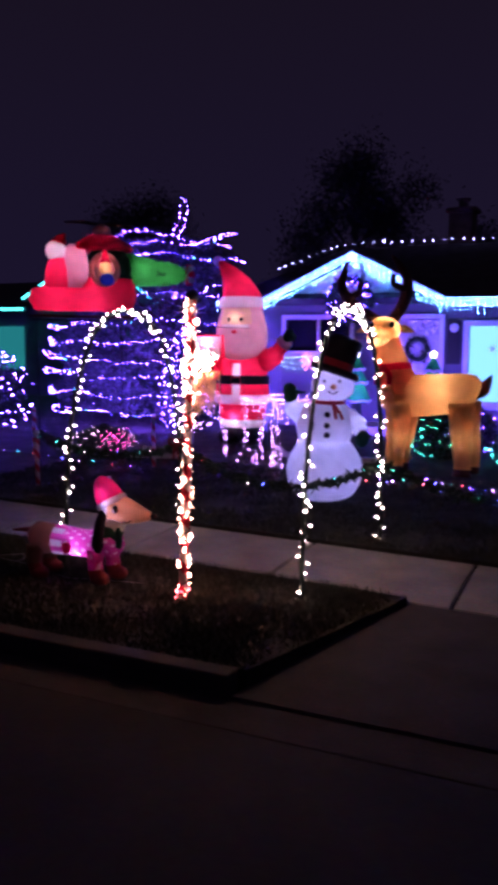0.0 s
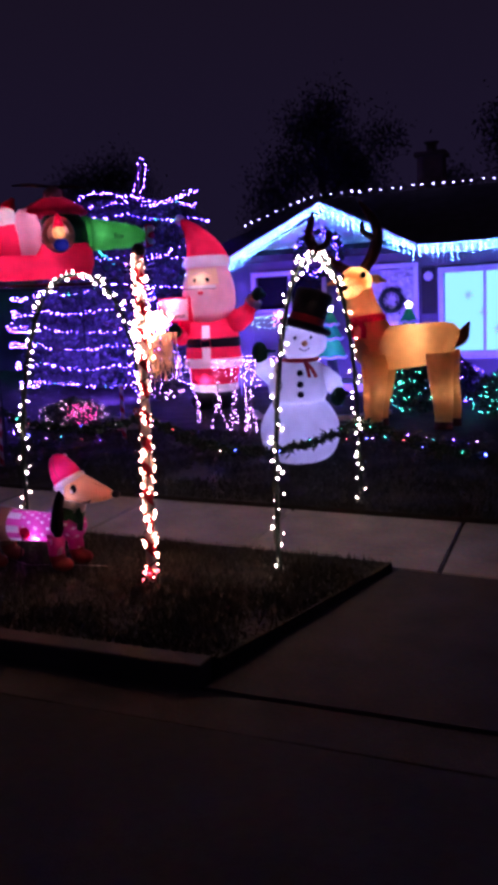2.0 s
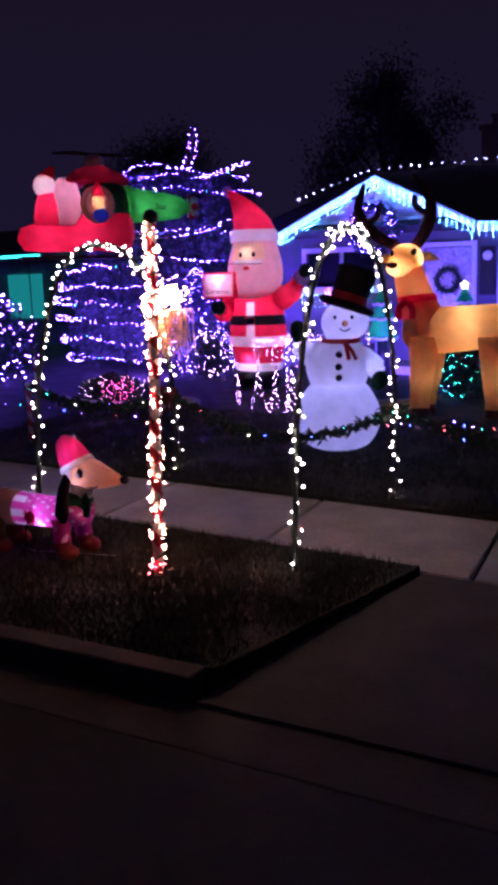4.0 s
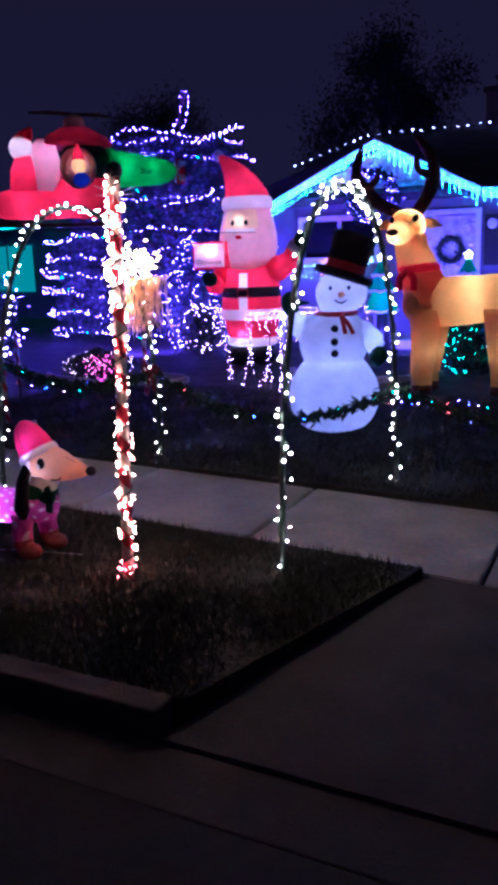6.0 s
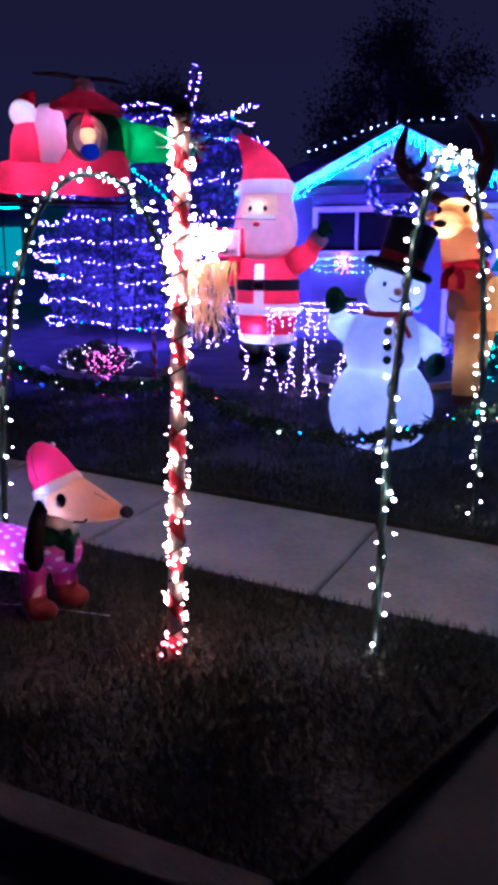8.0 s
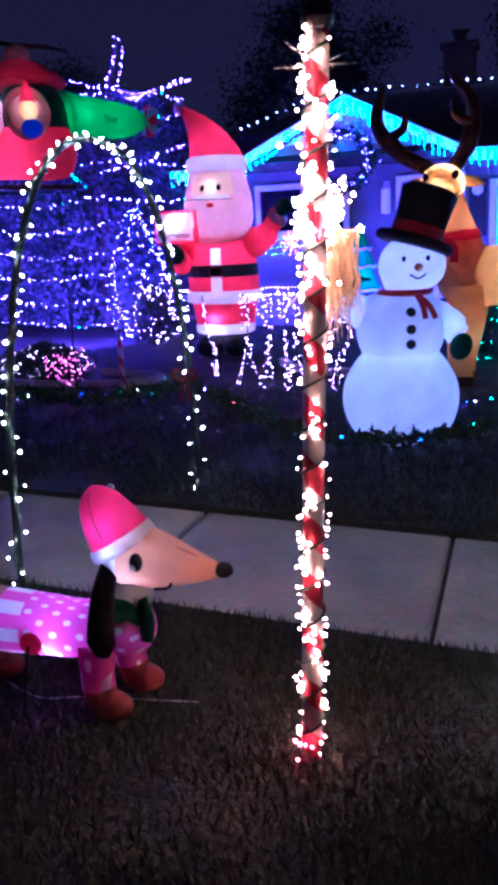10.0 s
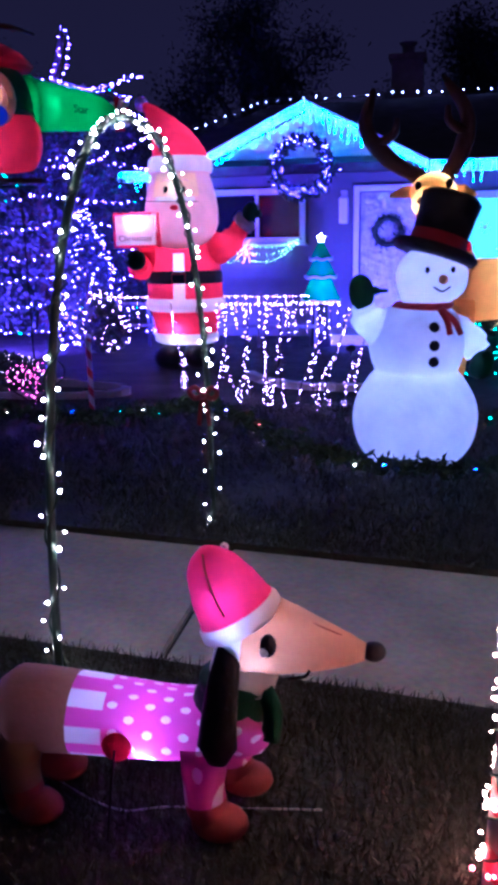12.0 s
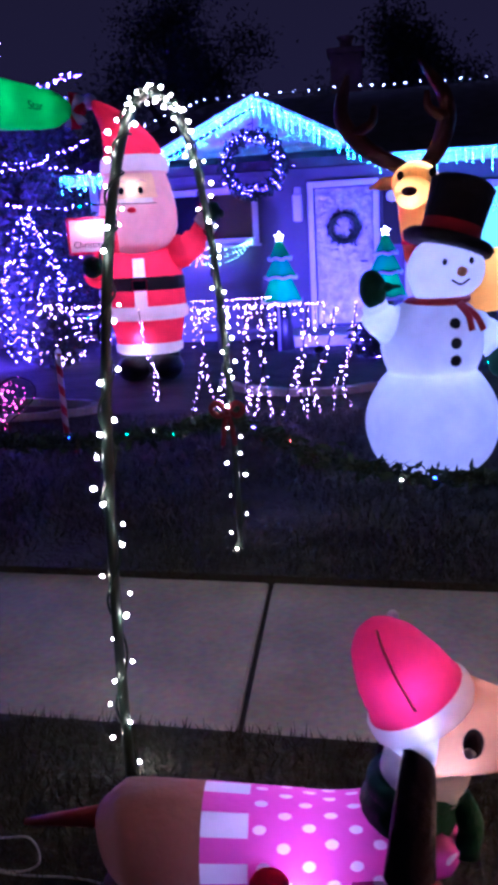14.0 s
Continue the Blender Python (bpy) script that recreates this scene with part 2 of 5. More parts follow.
def smooth_line(pts, n):
    """Catmull-Rom through the points."""
    pts = [Vector(p) for p in pts]
    ext = [2 * pts[0] - pts[1], *pts, 2 * pts[-1] - pts[-2]]
    out = []
    for i in range(len(pts) - 1):
        a, b, c, d = ext[i:i + 4]
        for k in range(n):
            t = k / n
            out.append(0.5 * (2 * b + (c - a) * t + (2 * a - 5 * b + 4 * c - d) * t * t + (3 * b - a - 3 * c + d) * t ** 3))
    return out + [pts[-1]]


def turned(bm, c, profile, mats, seg=32, squash=1.0, bend=None):
    """A round body from a profile of (radius, height); mats gives a slot for each band; bend shifts a height sideways."""
    rings = []
    for r, z in profile:
        dx, dy = bend(z) if bend else (0, 0)
        rings.append([bm.verts.new((c[0] + dx + r * math.cos(2 * math.pi * k / seg), c[1] + dy + squash * r * math.sin(2 * math.pi * k / seg), c[2] + z))
                      for k in range(seg)])
    for i in range(len(rings) - 1):
        for k in range(seg):
            f = bm.faces.new((rings[i][k], rings[i][(k + 1) % seg], rings[i + 1][(k + 1) % seg], rings[i + 1][k]))
            f.material_index = mats[i] if isinstance(mats, (list, tuple)) else mats
    for ring, m in ((rings[0][::-1], mats if isinstance(mats, int) else mats[0]), (rings[-1], mats if isinstance(mats, int) else mats[-1])):
        bm.faces.new(ring).material_index = m


BULB_SIZE = 0.60
ICO_V, ICO_F = [], []
_b = bmesh.new()
bmesh.ops.create_icosphere(_b, subdivisions=1, radius=1)
ICO_V = np.array([v.co[:] for v in _b.verts])
_b.verts.index_update()
ICO_F = np.array([[v.index for v in f.verts] for f in _b.faces])
_b.free()


def bulb_cloud(name, pts, radius, material, parent, label="", stretch=1.0):
    """Many small bulbs, too small to pick apart, as one part."""
    pts = np.array([tuple(p) for p in pts])
    n, k, radius = len(pts), len(ICO_V), radius * BULB_SIZE
    shape = ICO_V * (radius, radius, radius * stretch)
    sizes = np.random.default_rng(n).uniform(0.45, 1.1, (n, 1, 1))   # seen end-on or edge-on, no two alike
    verts = (pts[:, None, :] + shape[None] * sizes).reshape(-1, 3)
    faces = (ICO_F[None] + (np.arange(n) * k)[:, None, None]).reshape(-1, 3)
    me = bpy.data.meshes.new(name)
    me.from_pydata(verts.tolist(), [], faces.tolist())
    me.materials.append(material)
    for p in me.polygons:
        p.use_smooth = True
    ob = new(name, me)
    ob.parent = parent
    return tagged(ob, label, kind="stuff")


def bulb_mesh(radius, material):
    """A small strawberry-shaped bulb."""
    bm = bmesh.new()
    bmesh.ops.create_icosphere(bm, subdivisions=2, radius=radius * BULB_SIZE)
    for v in bm.verts:
        v.co.z *= 1.1
        if v.co.z < 0:
            v.co.x *= 0.85
            v.co.y *= 0.85
    return mesh_of(bm, "bulb", material)


BULBS = {}


def single_bulbs(pts, radius, material, parent):
    """Bulbs that can be told apart: each a part of its string."""
    key = (radius, material.name)
    if key not in BULBS:
        BULBS[key] = bulb_mesh(radius, material)
    for p in pts:
        ob = new("bulb", BULBS[key])
        ob.parent = parent
        ob.location = p
        ob.scale = (random.uniform(0.6, 1.15),) * 3
        ob.rotation_euler = (random.uniform(-1.2, 1.2), random.uniform(-1.2, 1.2), random.uniform(0, 6))


def spaced(pts, step, jitter=0.0):
    """Points every step along a line, shaken by jitter."""
    pts = [Vector(p) for p in pts]
    out, left = [], 0.0
    for a, b in zip(pts, pts[1:]):
        d = (b - a).length
        s = left
        while s < d:
            out.append(a.lerp(b, s / d) + Vector([random.uniform(-jitter, jitter) for _ in range(3)]))
            s += step * random.uniform(0.8, 1.2)
        left = s - d
    return out


def leaves(name, centres, size, material, parent, label=""):
    """A crown of many small leaf blades."""
    rng = np.random.default_rng(len(centres))
    c = np.array(centres)
    n = len(c)
    d1 = rng.normal(size=(n, 3)); d1 /= np.linalg.norm(d1, axis=1)[:, None]
    d2 = rng.normal(size=(n, 3)); d2 /= np.linalg.norm(d2, axis=1)[:, None]
    s = size * rng.uniform(0.6, 1.4, (n, 1))
    verts = np.stack([c - d1 * s, c + d2 * s * 0.4, c + d1 * s, c - d2 * s * 0.4], 1).reshape(-1, 3)
    faces = np.arange(4 * n).reshape(n, 4)
    me = bpy.data.meshes.new(name)
    me.from_pydata(verts.tolist(), [], faces.tolist())
    me.materials.append(material)
    ob = new(name, me)
    ob.parent = parent
    return tagged(ob, label, kind="stuff")


# ---------------------------------------------------------------- ground, road, pavement
def near_edge(x):
    return 0.40 - 0.07 * (x + 0.4)


def far_edge(x):
    return 1.61 - 0.08 * x


bm = bmesh.new()
bmesh.ops.create_grid(bm, x_segments=24, y_segments=24, size=400)
ground = tagged(new("ground", mesh_of(bm, "ground", GRASS)), "dark soil and turf running to the horizon", "ground", kind="structure")
ground.location.z = -0.16
bm = prism(bmesh.new(), [(-200, -9.5), (200, -9.5), (200, -1.802), (-200, -1.802)], -0.155, -0.121)
tagged(new("road", mesh_of(bm, "road", ASPHALT, False)), "dark worn asphalt street", "road", kind="structure")


def flare(y):
    """Where the verge ends against the driveway apron."""
    return 0.16 + (y + 1.5) * 0.28


verge_poly = [(-120, -1.335), (flare(-1.335), -1.335)] + [(flare(y), y) for y in (-1.2, -0.9, -0.6, -0.3)] + [(0.66, near_edge(0.66))] + [(x, near_edge(x)) for x in (0.0, -2, -4, -8)] + [(-120, near_edge(-8))]
bm = prism(bmesh.new(), verge_poly, -0.15, -0.012)
tagged(new("verge", mesh_of(bm, "verge", GRASS, False)), "short dark grass verge between kerb and pavement", "grass verge", kind="structure")
bm = prism(bmesh.new(), [(-120, far_edge(-8)), (-8, far_edge(-8)), (0, far_edge(0)), (3, far_edge(3)), (3, 120), (-120, 120)], -0.15, -0.012)
bm2 = prism(bm, [(6.5, far_edge(6.5)), (120, far_edge(6.5)), (120, 120), (6.5, 120)], -0.15, -0.012)
tagged(new("lawn", mesh_of(bm2, "lawn", GRASS, False)), "dark front lawn in front of the house", "lawn", kind="structure")

kerb = thing("kerb", (0, 0, 0), "concrete kerb and gutter along the street, dimness put into its colour", "kerb", kind="structure")
for i in range(14):
    x1 = flare(-1.5) - 2.4 * i
    bm = box(bmesh.new(), (x1 - 2.39, -1.475, -0.15), (x1, -1.34, 0.0), 0, 0.012)
    part("kerb_stone", bm, DIM_CONCRETE, kerb)
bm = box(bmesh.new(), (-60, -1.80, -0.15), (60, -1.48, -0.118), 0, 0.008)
part("gutter", bm, DIM_CONCRETE, kerb)

pavement = thing("pavement", (0, 0, 0), "pale concrete pavement slabs with dark joints", "pavement", kind="structure")
PAVE_Z = -0.045


def joint_x(k, y):
    """Where a joint crosses the pavement; the joints stand square to its skewed edges."""
    return -0.47 + 1.44 * k - 0.035 * (y - 0.4)


for k in range(-10, 8):
    corners = []
    for kk, edge, gap in ((k, near_edge, 0.012), (k + 1, near_edge, -0.012), (k + 1, far_edge, -0.012), (k, far_edge, 0.012)):
        x = joint_x(kk, 0.4 if edge is near_edge else 1.65) + gap
        corners.append((x, edge(x)))
    bm = prism(bmesh.new(), corners, -0.14, PAVE_Z)
    bmesh.ops.bevel(bm, geom=[e for e in bm.edges if all(v.co.z > -0.06 for v in e.verts)], offset=0.008, segments=2, affect="EDGES")
    part("slab", bm, CONCRETE, pavement)
bm = prism(bmesh.new(), [(-15, near_edge(-15) + 0.01), (10, near_edge(10) + 0.01), (10, far_edge(10) - 0.01), (-15, far_edge(-15) - 0.01)], -0.155, -0.075)
part("joint_bed", bm, ASPHALT, pavement)
apron_poly = [(flare(-1.48) + 0.01, -1.475), (6.8, -1.475), (6.0, near_edge(6) - 0.012), (0.69, near_edge(0.69) - 0.012)] + [(flare(y) + 0.012, y) for y in (-0.3, -0.6, -0.9, -1.2)]
bm = prism(bmesh.new(), apron_poly, -0.152, lambda x, y: -0.105 + 0.057 * min(1, max(0, (y + 1.475) / 1.35)))
tagged(new("driveway_apron", mesh_of(bm, "apron", DIM_CONCRETE, False)), "concrete driveway apron sloping to the street, dimness put into its colour", "driveway", kind="structure")
bm = prism(bmesh.new(), [(3.01, far_edge(3) + 0.01), (6.49, far_edge(6.49) + 0.01), (6.49, 11), (3.01, 11)], -0.152, -0.004)
tagged(new("driveway", mesh_of(bm, "driveway", CONCRETE, False)), "concrete driveway running to the house", "driveway", kind="structure")

# ---------------------------------------------------------------- house
house = thing("house", (-3, 11.2, 0), "low blue-lit house with a gabled porch front and dark shingle roof", "house")
W0, W1, FY = -5.85, 6.5, 11.2      # front wall's ends and plane


def local(ob, bm):
    bmesh.ops.translate(bm, verts=bm.verts, vec=-ob.location)
    return bm


def wall_with_holes(x0, x1, y0, y1, z0, z1, holes):
    """A front wall built of blocks round its openings (x0, x1, z0, z1)."""
    bm = bmesh.new()
    xs = sorted({x0, x1, *[h[0] for h in holes], *[h[1] for h in holes]})
    for a, b in zip(xs, xs[1:]):
        cuts = sorted((h[2], h[3]) for h in holes if h[0] < b - 1e-6 and h[1] > a + 1e-6)
        z = z0
        for lo, hi in cuts:
            if lo > z:
                box(bm, (a, y0, z), (b, y1, lo))
            z = hi
        if z < z1:
            box(bm, (a, y0, z), (b, y1, z1))
    bmesh.ops.remove_doubles(bm, verts=bm.verts, dist=1e-4)
    return bm


WIN = (-4.72, -3.30, 1.56, 2.22)
DOOR = (-2.36, -1.48, 0.18, 2.22)
CWIN = (-0.92, 1.3, 0.62, 2.08)
bm = local(house, wall_with_holes(W0, W1, FY, FY + 0.2, -0.1, 2.62, [WIN, DOOR, CWIN]))
part("front_wall", bm, SIDING, house, "blue-lit painted front wall")
bm = box(bmesh.new(), (W0, FY + 0.2, -0.1), (W0 + 0.2, FY + 6.6, 2.62))
box(bm, (W1 - 0.2, FY + 0.2, -0.1), (W1, FY + 6.6, 2.62))
box(bm, (W0, FY + 6.6, -0.1), (W1, FY + 6.8, 2.62))
part("side_walls", local(house, bm), SIDING, house)
for i in range(17):   # lap siding boards between the openings
    z = 0.02 + i * 0.15
    for a, b in ((W0 + 0.1, WIN[0] - 0.12), (WIN[1] + 0.12, DOOR[0] - 0.12), (DOOR[1] + 0.12, CWIN[0] - 0.12), (WIN[0] - 0.11, WIN[1] + 0.11), (CWIN[1] + 0.12, W1)):
        if (a == WIN[0] - 0.11) and WIN[2] - 0.26 < z < WIN[3] + 0.1:
            continue
        bm = bmesh.new()
        r = box(bm, (a, FY - 0.022, z), (b, FY - 0.002, z + 0.142))
        for v in bm.verts:
            if v.co.z > z + 0.1 and v.co.y < FY - 0.01:
                v.co.y = FY - 0.008
        part("siding_board", local(house, bm), SIDING, house)
# porch gable: a solid triangle with white face and boards
PX, PZ, GL, GR, GE = -3.14, 3.52, -5.05, -1.36, 2.62
bm = bmesh.new()
tri = [(GL + 0.1, GE), (GR - 0.1, GE), (PX, PZ - 0.06)]
va = [bm.verts.new((x, FY - 0.10, z)) for x, z in tri]
vb = [bm.verts.new((x, FY + 0.1, z)) for x, z in tri]
bm.faces.new(va), bm.faces.new(vb[::-1])
for i in range(3):
    bm.faces.new((va[i], vb[i], vb[(i + 1) % 3], va[(i + 1) % 3]))
part("gable", local(house, bm), WHITEPAINT, house, "white-boarded gable")
for i in range(5):
    z = GE + 0.03 + 0.165 * i
    share = (PZ - 0.1 - z - 0.16) / (PZ - GE)
    if share > 0.02:
        a, b = PX + (GL - PX) * share + 0.1, PX + (GR - PX) * share - 0.1
        bm = box(bmesh.new(), (a, FY - 0.128, z), (b, FY - 0.104, z + 0.152), 0, 0.006)
        part("gable_board", local(house, bm), WHITEPAINT, house)


def roof_plane(a, b, c, d, thick, material, name, parent):
    """A roof slope from four corners, with thickness downwards."""
    bm = bmesh.new()
    up = [bm.verts.new(p) for p in (a, b, c, d)]
    dn = [bm.verts.new((p[0], p[1], p[2] - thick)) for p in (a, b, c, d)]
    bm.faces.new(up), bm.faces.new(dn[::-1])
    for i in range(4):
        bm.faces.new((dn[i], dn[(i + 1) % 4], up[(i + 1) % 4], up[i]))
    bmesh.ops.recalc_face_normals(bm, faces=bm.faces)
    return part(name, local(parent, bm), material, parent)


RIDGE_Y, RIDGE_Z = 14.4, 4.02
roof_plane((W0 - 0.3, FY - 0.45, 2.62), (W1 + 0.3, FY - 0.45, 2.62), (W1 + 0.3, RIDGE_Y, RIDGE_Z), (W0 + 1.4, RIDGE_Y, RIDGE_Z), 0.12, SHINGLE, "roof_front", house)
roof_plane((W0 - 0.3, 18.2, 2.62), (W0 + 1.4, RIDGE_Y, RIDGE_Z), (W1 + 0.3, RIDGE_Y, RIDGE_Z), (W1 + 0.3, 18.2, 2.62), 0.12, SHINGLE, "roof_back", house)
roof_plane((GL, FY - 0.5, GE), (PX, FY - 0.5, PZ), (PX, RIDGE_Y - 0.6, PZ + 0.002), (GL, FY + 0.6, GE + 0.002), 0.10, SHINGLE, "porch_roof", house)
roof_plane((PX, FY - 0.5, PZ), (GR, FY - 0.5, GE), (GR, FY + 0.6, GE + 0.002), (PX, RIDGE_Y - 0.6, PZ + 0.002), 0.10, SHINGLE, "porch_roof", house)
for (xa, za), (xb, zb) in (((GL - 0.04, GE - 0.02), (PX, PZ - 0.02)), ((PX, PZ - 0.02), (GR + 0.04, GE - 0.02))):
    bm = bmesh.new()
    pts = [(xa, za + 0.03), (xb, zb + 0.03), (xb, zb - 0.12), (xa, za - 0.12)]
    va = [bm.verts.new((x, FY - 0.53, z)) for x, z in pts]
    vb = [bm.verts.new((x, FY - 0.503, z)) for x, z in pts]
    bm.faces.new(va), bm.faces.new(vb[::-1])
    for i in range(4):
        bm.faces.new((va[i], vb[i], vb[(i + 1) % 4], va[(i + 1) % 4]))
    bmesh.ops.recalc_face_normals(bm, faces=bm.faces)
    part("barge_board", local(house, bm), WHITEPAINT, house)
bm = box(bmesh.new(), (GR + 0.06, FY - 0.48, 2.44), (W1 + 0.3, FY - 0.453, 2.62), 0, 0.005)
part("eave_board", local(house, bm), WHITEPAINT, house)
bm = box(bmesh.new(), (W0 - 0.3, FY - 0.48, 2.44), (GL - 0.06, FY - 0.453, 2.62), 0, 0.005)
part("eave_board", local(house, bm), WHITEPAINT, house)
bm = box(bmesh.new(), (W0 + 0.02, FY - 0.06, 0.0), (W0 + 0.14, FY - 0.024, 2.6), 0, 0.005)
part("corner_board", local(house, bm), WHITEPAINT, house)
bm = box(bmesh.new(), (GL + 0.1, FY - 0.14, 2.50), (GR - 0.1, FY - 0.024, 2.615), 0, 0.006)
part("porch_beam", local(house, bm), BLACK, house, "dark beam under the gable")
bm = box(bmesh.new(), (-2.25, 15.35, 3.0), (-1.65, 15.85, 4.86), 0, 0.02)
box(bm, (-2.31, 15.29, 4.86), (-1.59, 15.91, 4.97), 0, 0.02)
tube(bm, [(-1.95, 15.6, 4.97), (-1.95, 15.6, 5.12), (-1.95, 15.6, 5.2)], [0.12, 0.12, 0.18], 0, 14)
part("chimney", local(house, bm), BRICK, house)


def window(hole, bars, pane, depth=0.1, label="", frame_w=0.09):
    x0, x1, z0, z1 = hole
    e = thing("window", ((x0 + x1) / 2, FY, z0), label, "window", kind="structure")
    bm = bmesh.new()
    for lo, hi in (((x0 - frame_w, z0 - frame_w), (x1 + frame_w, z0)), ((x0 - frame_w, z1), (x1 + frame_w, z1 + frame_w)),
                   ((x0 - frame_w, z0 + 0.001), (x0, z1 - 0.001)), ((x1, z0 + 0.001), (x1 + frame_w, z1 - 0.001))):
        box(bm, (lo[0], FY - 0.065, lo[1]), (hi[0], FY - 0.026, hi[1]), 0, 0.006)
    part("window_frame", local(e, bm), WHITEPAINT, e)
    for x in bars:
        part("bar", local(e, box(bmesh.new(), (x - 0.025, FY - 0.03, z0 + 0.002), (x + 0.025, FY + 0.05, z1 - 0.002), 0, 0.004)), WHITEPAINT, e)
    edges = [x0, *bars, x1]
    for a, b in zip(edges, edges[1:]):
        part("pane", local(e, box(bmesh.new(), (a + 0.01, FY + depth - 0.05, z0 + 0.004), (b - 0.01, FY + depth - 0.04, z1 - 0.004))), pane, e)
    part("window_sill", local(e, box(bmesh.new(), (x0 - frame_w - 0.03, FY - 0.11, z0 - frame_w - 0.04), (x1 + frame_w + 0.03, FY - 0.026, z0 - frame_w - 0.004), 0, 0.006)), WHITEPAINT, e)
    return e


window(WIN, [-4.0], DARKGLASS, label="white-framed dark sliding window under the gable")
cw = window(CWIN, [-0.18, 0.56], CYAN_PANEL, label="wide white-framed window glowing cyan from inside", frame_w=0.1)
for i in range(8):   # paper snowflakes on the lit glass
    x, z = CWIN[0] + 0.18 + 0.265 * i, 0.85 + 0.16 * ((i * 5) % 7)
    bm = bmesh.new()
    for k in range(3):
        a = math.pi * k / 3 + i
        d = Vector((math.cos(a), 0, math.sin(a))) * 0.09
        tube(bm, [Vector((x, FY + 0.03, z)) - d, Vector((x, FY + 0.03, z)) + d], 0.008, 0, 5)
    part("paper_snowflake", local(cw, bm), WHITEPAINT, cw, "white paper snowflake")

door = thing("door_1", ((DOOR[0] + DOOR[1]) / 2, FY, 0.18), "front door wrapped in silver foil with a wreath", "door", kind="structure")
part("panel", local(door, box(bmesh.new(), (DOOR[0] + 0.01, FY + 0.01, 0.19), (DOOR[1] - 0.01, FY + 0.06, 2.21), 0, 0.01)), FOIL, door, "crinkled silver foil")
bm = bmesh.new()
for lo, hi in (((DOOR[0] - 0.09, 0.1), (DOOR[0], 2.31)), ((DOOR[1], 0.1), (DOOR[1] + 0.09, 2.31)), ((DOOR[0] + 0.001, 2.221), (DOOR[1] - 0.001, 2.31))):
    box(bm, (lo[0], FY - 0.06, lo[1]), (hi[0], FY - 0.026, hi[1]), 0, 0.006)
part("frame", local(door, bm), WHITEPAINT, door)
part("door_handle", local(door, tube(bmesh.new(), [(DOOR[1] - 0.1, FY - 0.005, 1.12), (DOOR[1] - 0.1, FY - 0.05, 1.12), (DOOR[1] - 0.2, FY - 0.05, 1.12)], 0.012)), BLACK, door)
bm = bmesh.new()
ring = [((DOOR[0] + DOOR[1]) / 2 + 0.2 * math.cos(a), FY - 0.03, 1.62 + 0.2 * math.sin(a)) for a in np.linspace(0, 2 * math.pi, 25)]
tube(bm, ring, 0.04, 0, 8)
dw = thing("door_wreath", ((DOOR[0] + DOOR[1]) / 2, FY - 0.03, 1.62), "small dark green wreath hung on the foil-wrapped door", "wreath")
part("ring", local(dw, bm), NEEDLE, dw)
rng = np.random.default_rng(3)
pts = [(p[0] - dw.location.x + rng.normal() * 0.04, rng.normal() * 0.03 - 0.02, p[2] - dw.location.z + rng.normal() * 0.04) for p in ring for _ in range(14)]
leaves("needles", pts, 0.04, NEEDLE, dw)
porch = tagged(new("porch_step", mesh_of(box(bmesh.new(), (-2.9, FY - 1.1, -0.1), (-0.9, FY - 0.03, 0.14), 0, 0.02), "porch_step", CONCRETE, False)), "low concrete porch step before the door", "step", kind="structure")

# dark plaque with a pale round ornament, between the door and the bright window
pq = thing("wall_plaque", (-1.20, FY - 0.024, 1.34), "tall dark wall plaque with a pale round ornament", "plaque")
part("panel", box(bmesh.new(), (-0.135, -0.03, 0.0), (0.135, 0.0, 0.86), 0, 0.01), BLACK, pq, "dark painted board")
bm = bmesh.new()
ball(bm, (0, -0.03, 0.70), (0.085, 0.025, 0.085), u=20, v=12)
part("ornament", bm, WHITEPAINT, pq, "pale round ornament", True)

# wall lamp beside the door
wl = thing("wall_lamp", (-2.60, FY - 0.03, 2.05), "tall white wall lantern beside the front door", "wall lamp")
part("back_plate", box(bmesh.new(), (-0.05, -0.02, -0.25), (0.05, 0.005, 0.2), 0, 0.01), WHITEPAINT, wl)
part("shade", box(bmesh.new(), (-0.07, -0.13, -0.3), (0.07, -0.024, 0.1), 0, 0.03), WHITEPAINT, wl)

# wreath hung in the gable
wr = thing("gable_wreath", (-3.17, FY - 0.56, 2.57), "large blue-lit evergreen wreath hanging from the gable", "wreath")
ring = [(0.40 * math.cos(a), 0, 0.40 * math.sin(a)) for a in np.linspace(0, 2 * math.pi, 41)]
part("ring", tube(bmesh.new(), ring, 0.05, 0, 8), NEEDLE, wr)
part("hanger", tube(bmesh.new(), [(0, 0.02, 0.38), (0.03, 0.03, 0.9)], 0.006), WIRE, wr)
pts = [(p[0] + rng.normal() * 0.05, rng.normal() * 0.045, p[2] + rng.normal() * 0.05) for p in ring for _ in range(40)]
leaves("needles", pts, 0.05, NEEDLE, wr)
bulb_cloud("bulb_strand", [(p[0] + rng.normal() * 0.045, -0.06 + rng.normal() * 0.02, p[2] + rng.normal() * 0.045) for p in ring for _ in range(3)], 0.0105, BLUEV_L, wr)

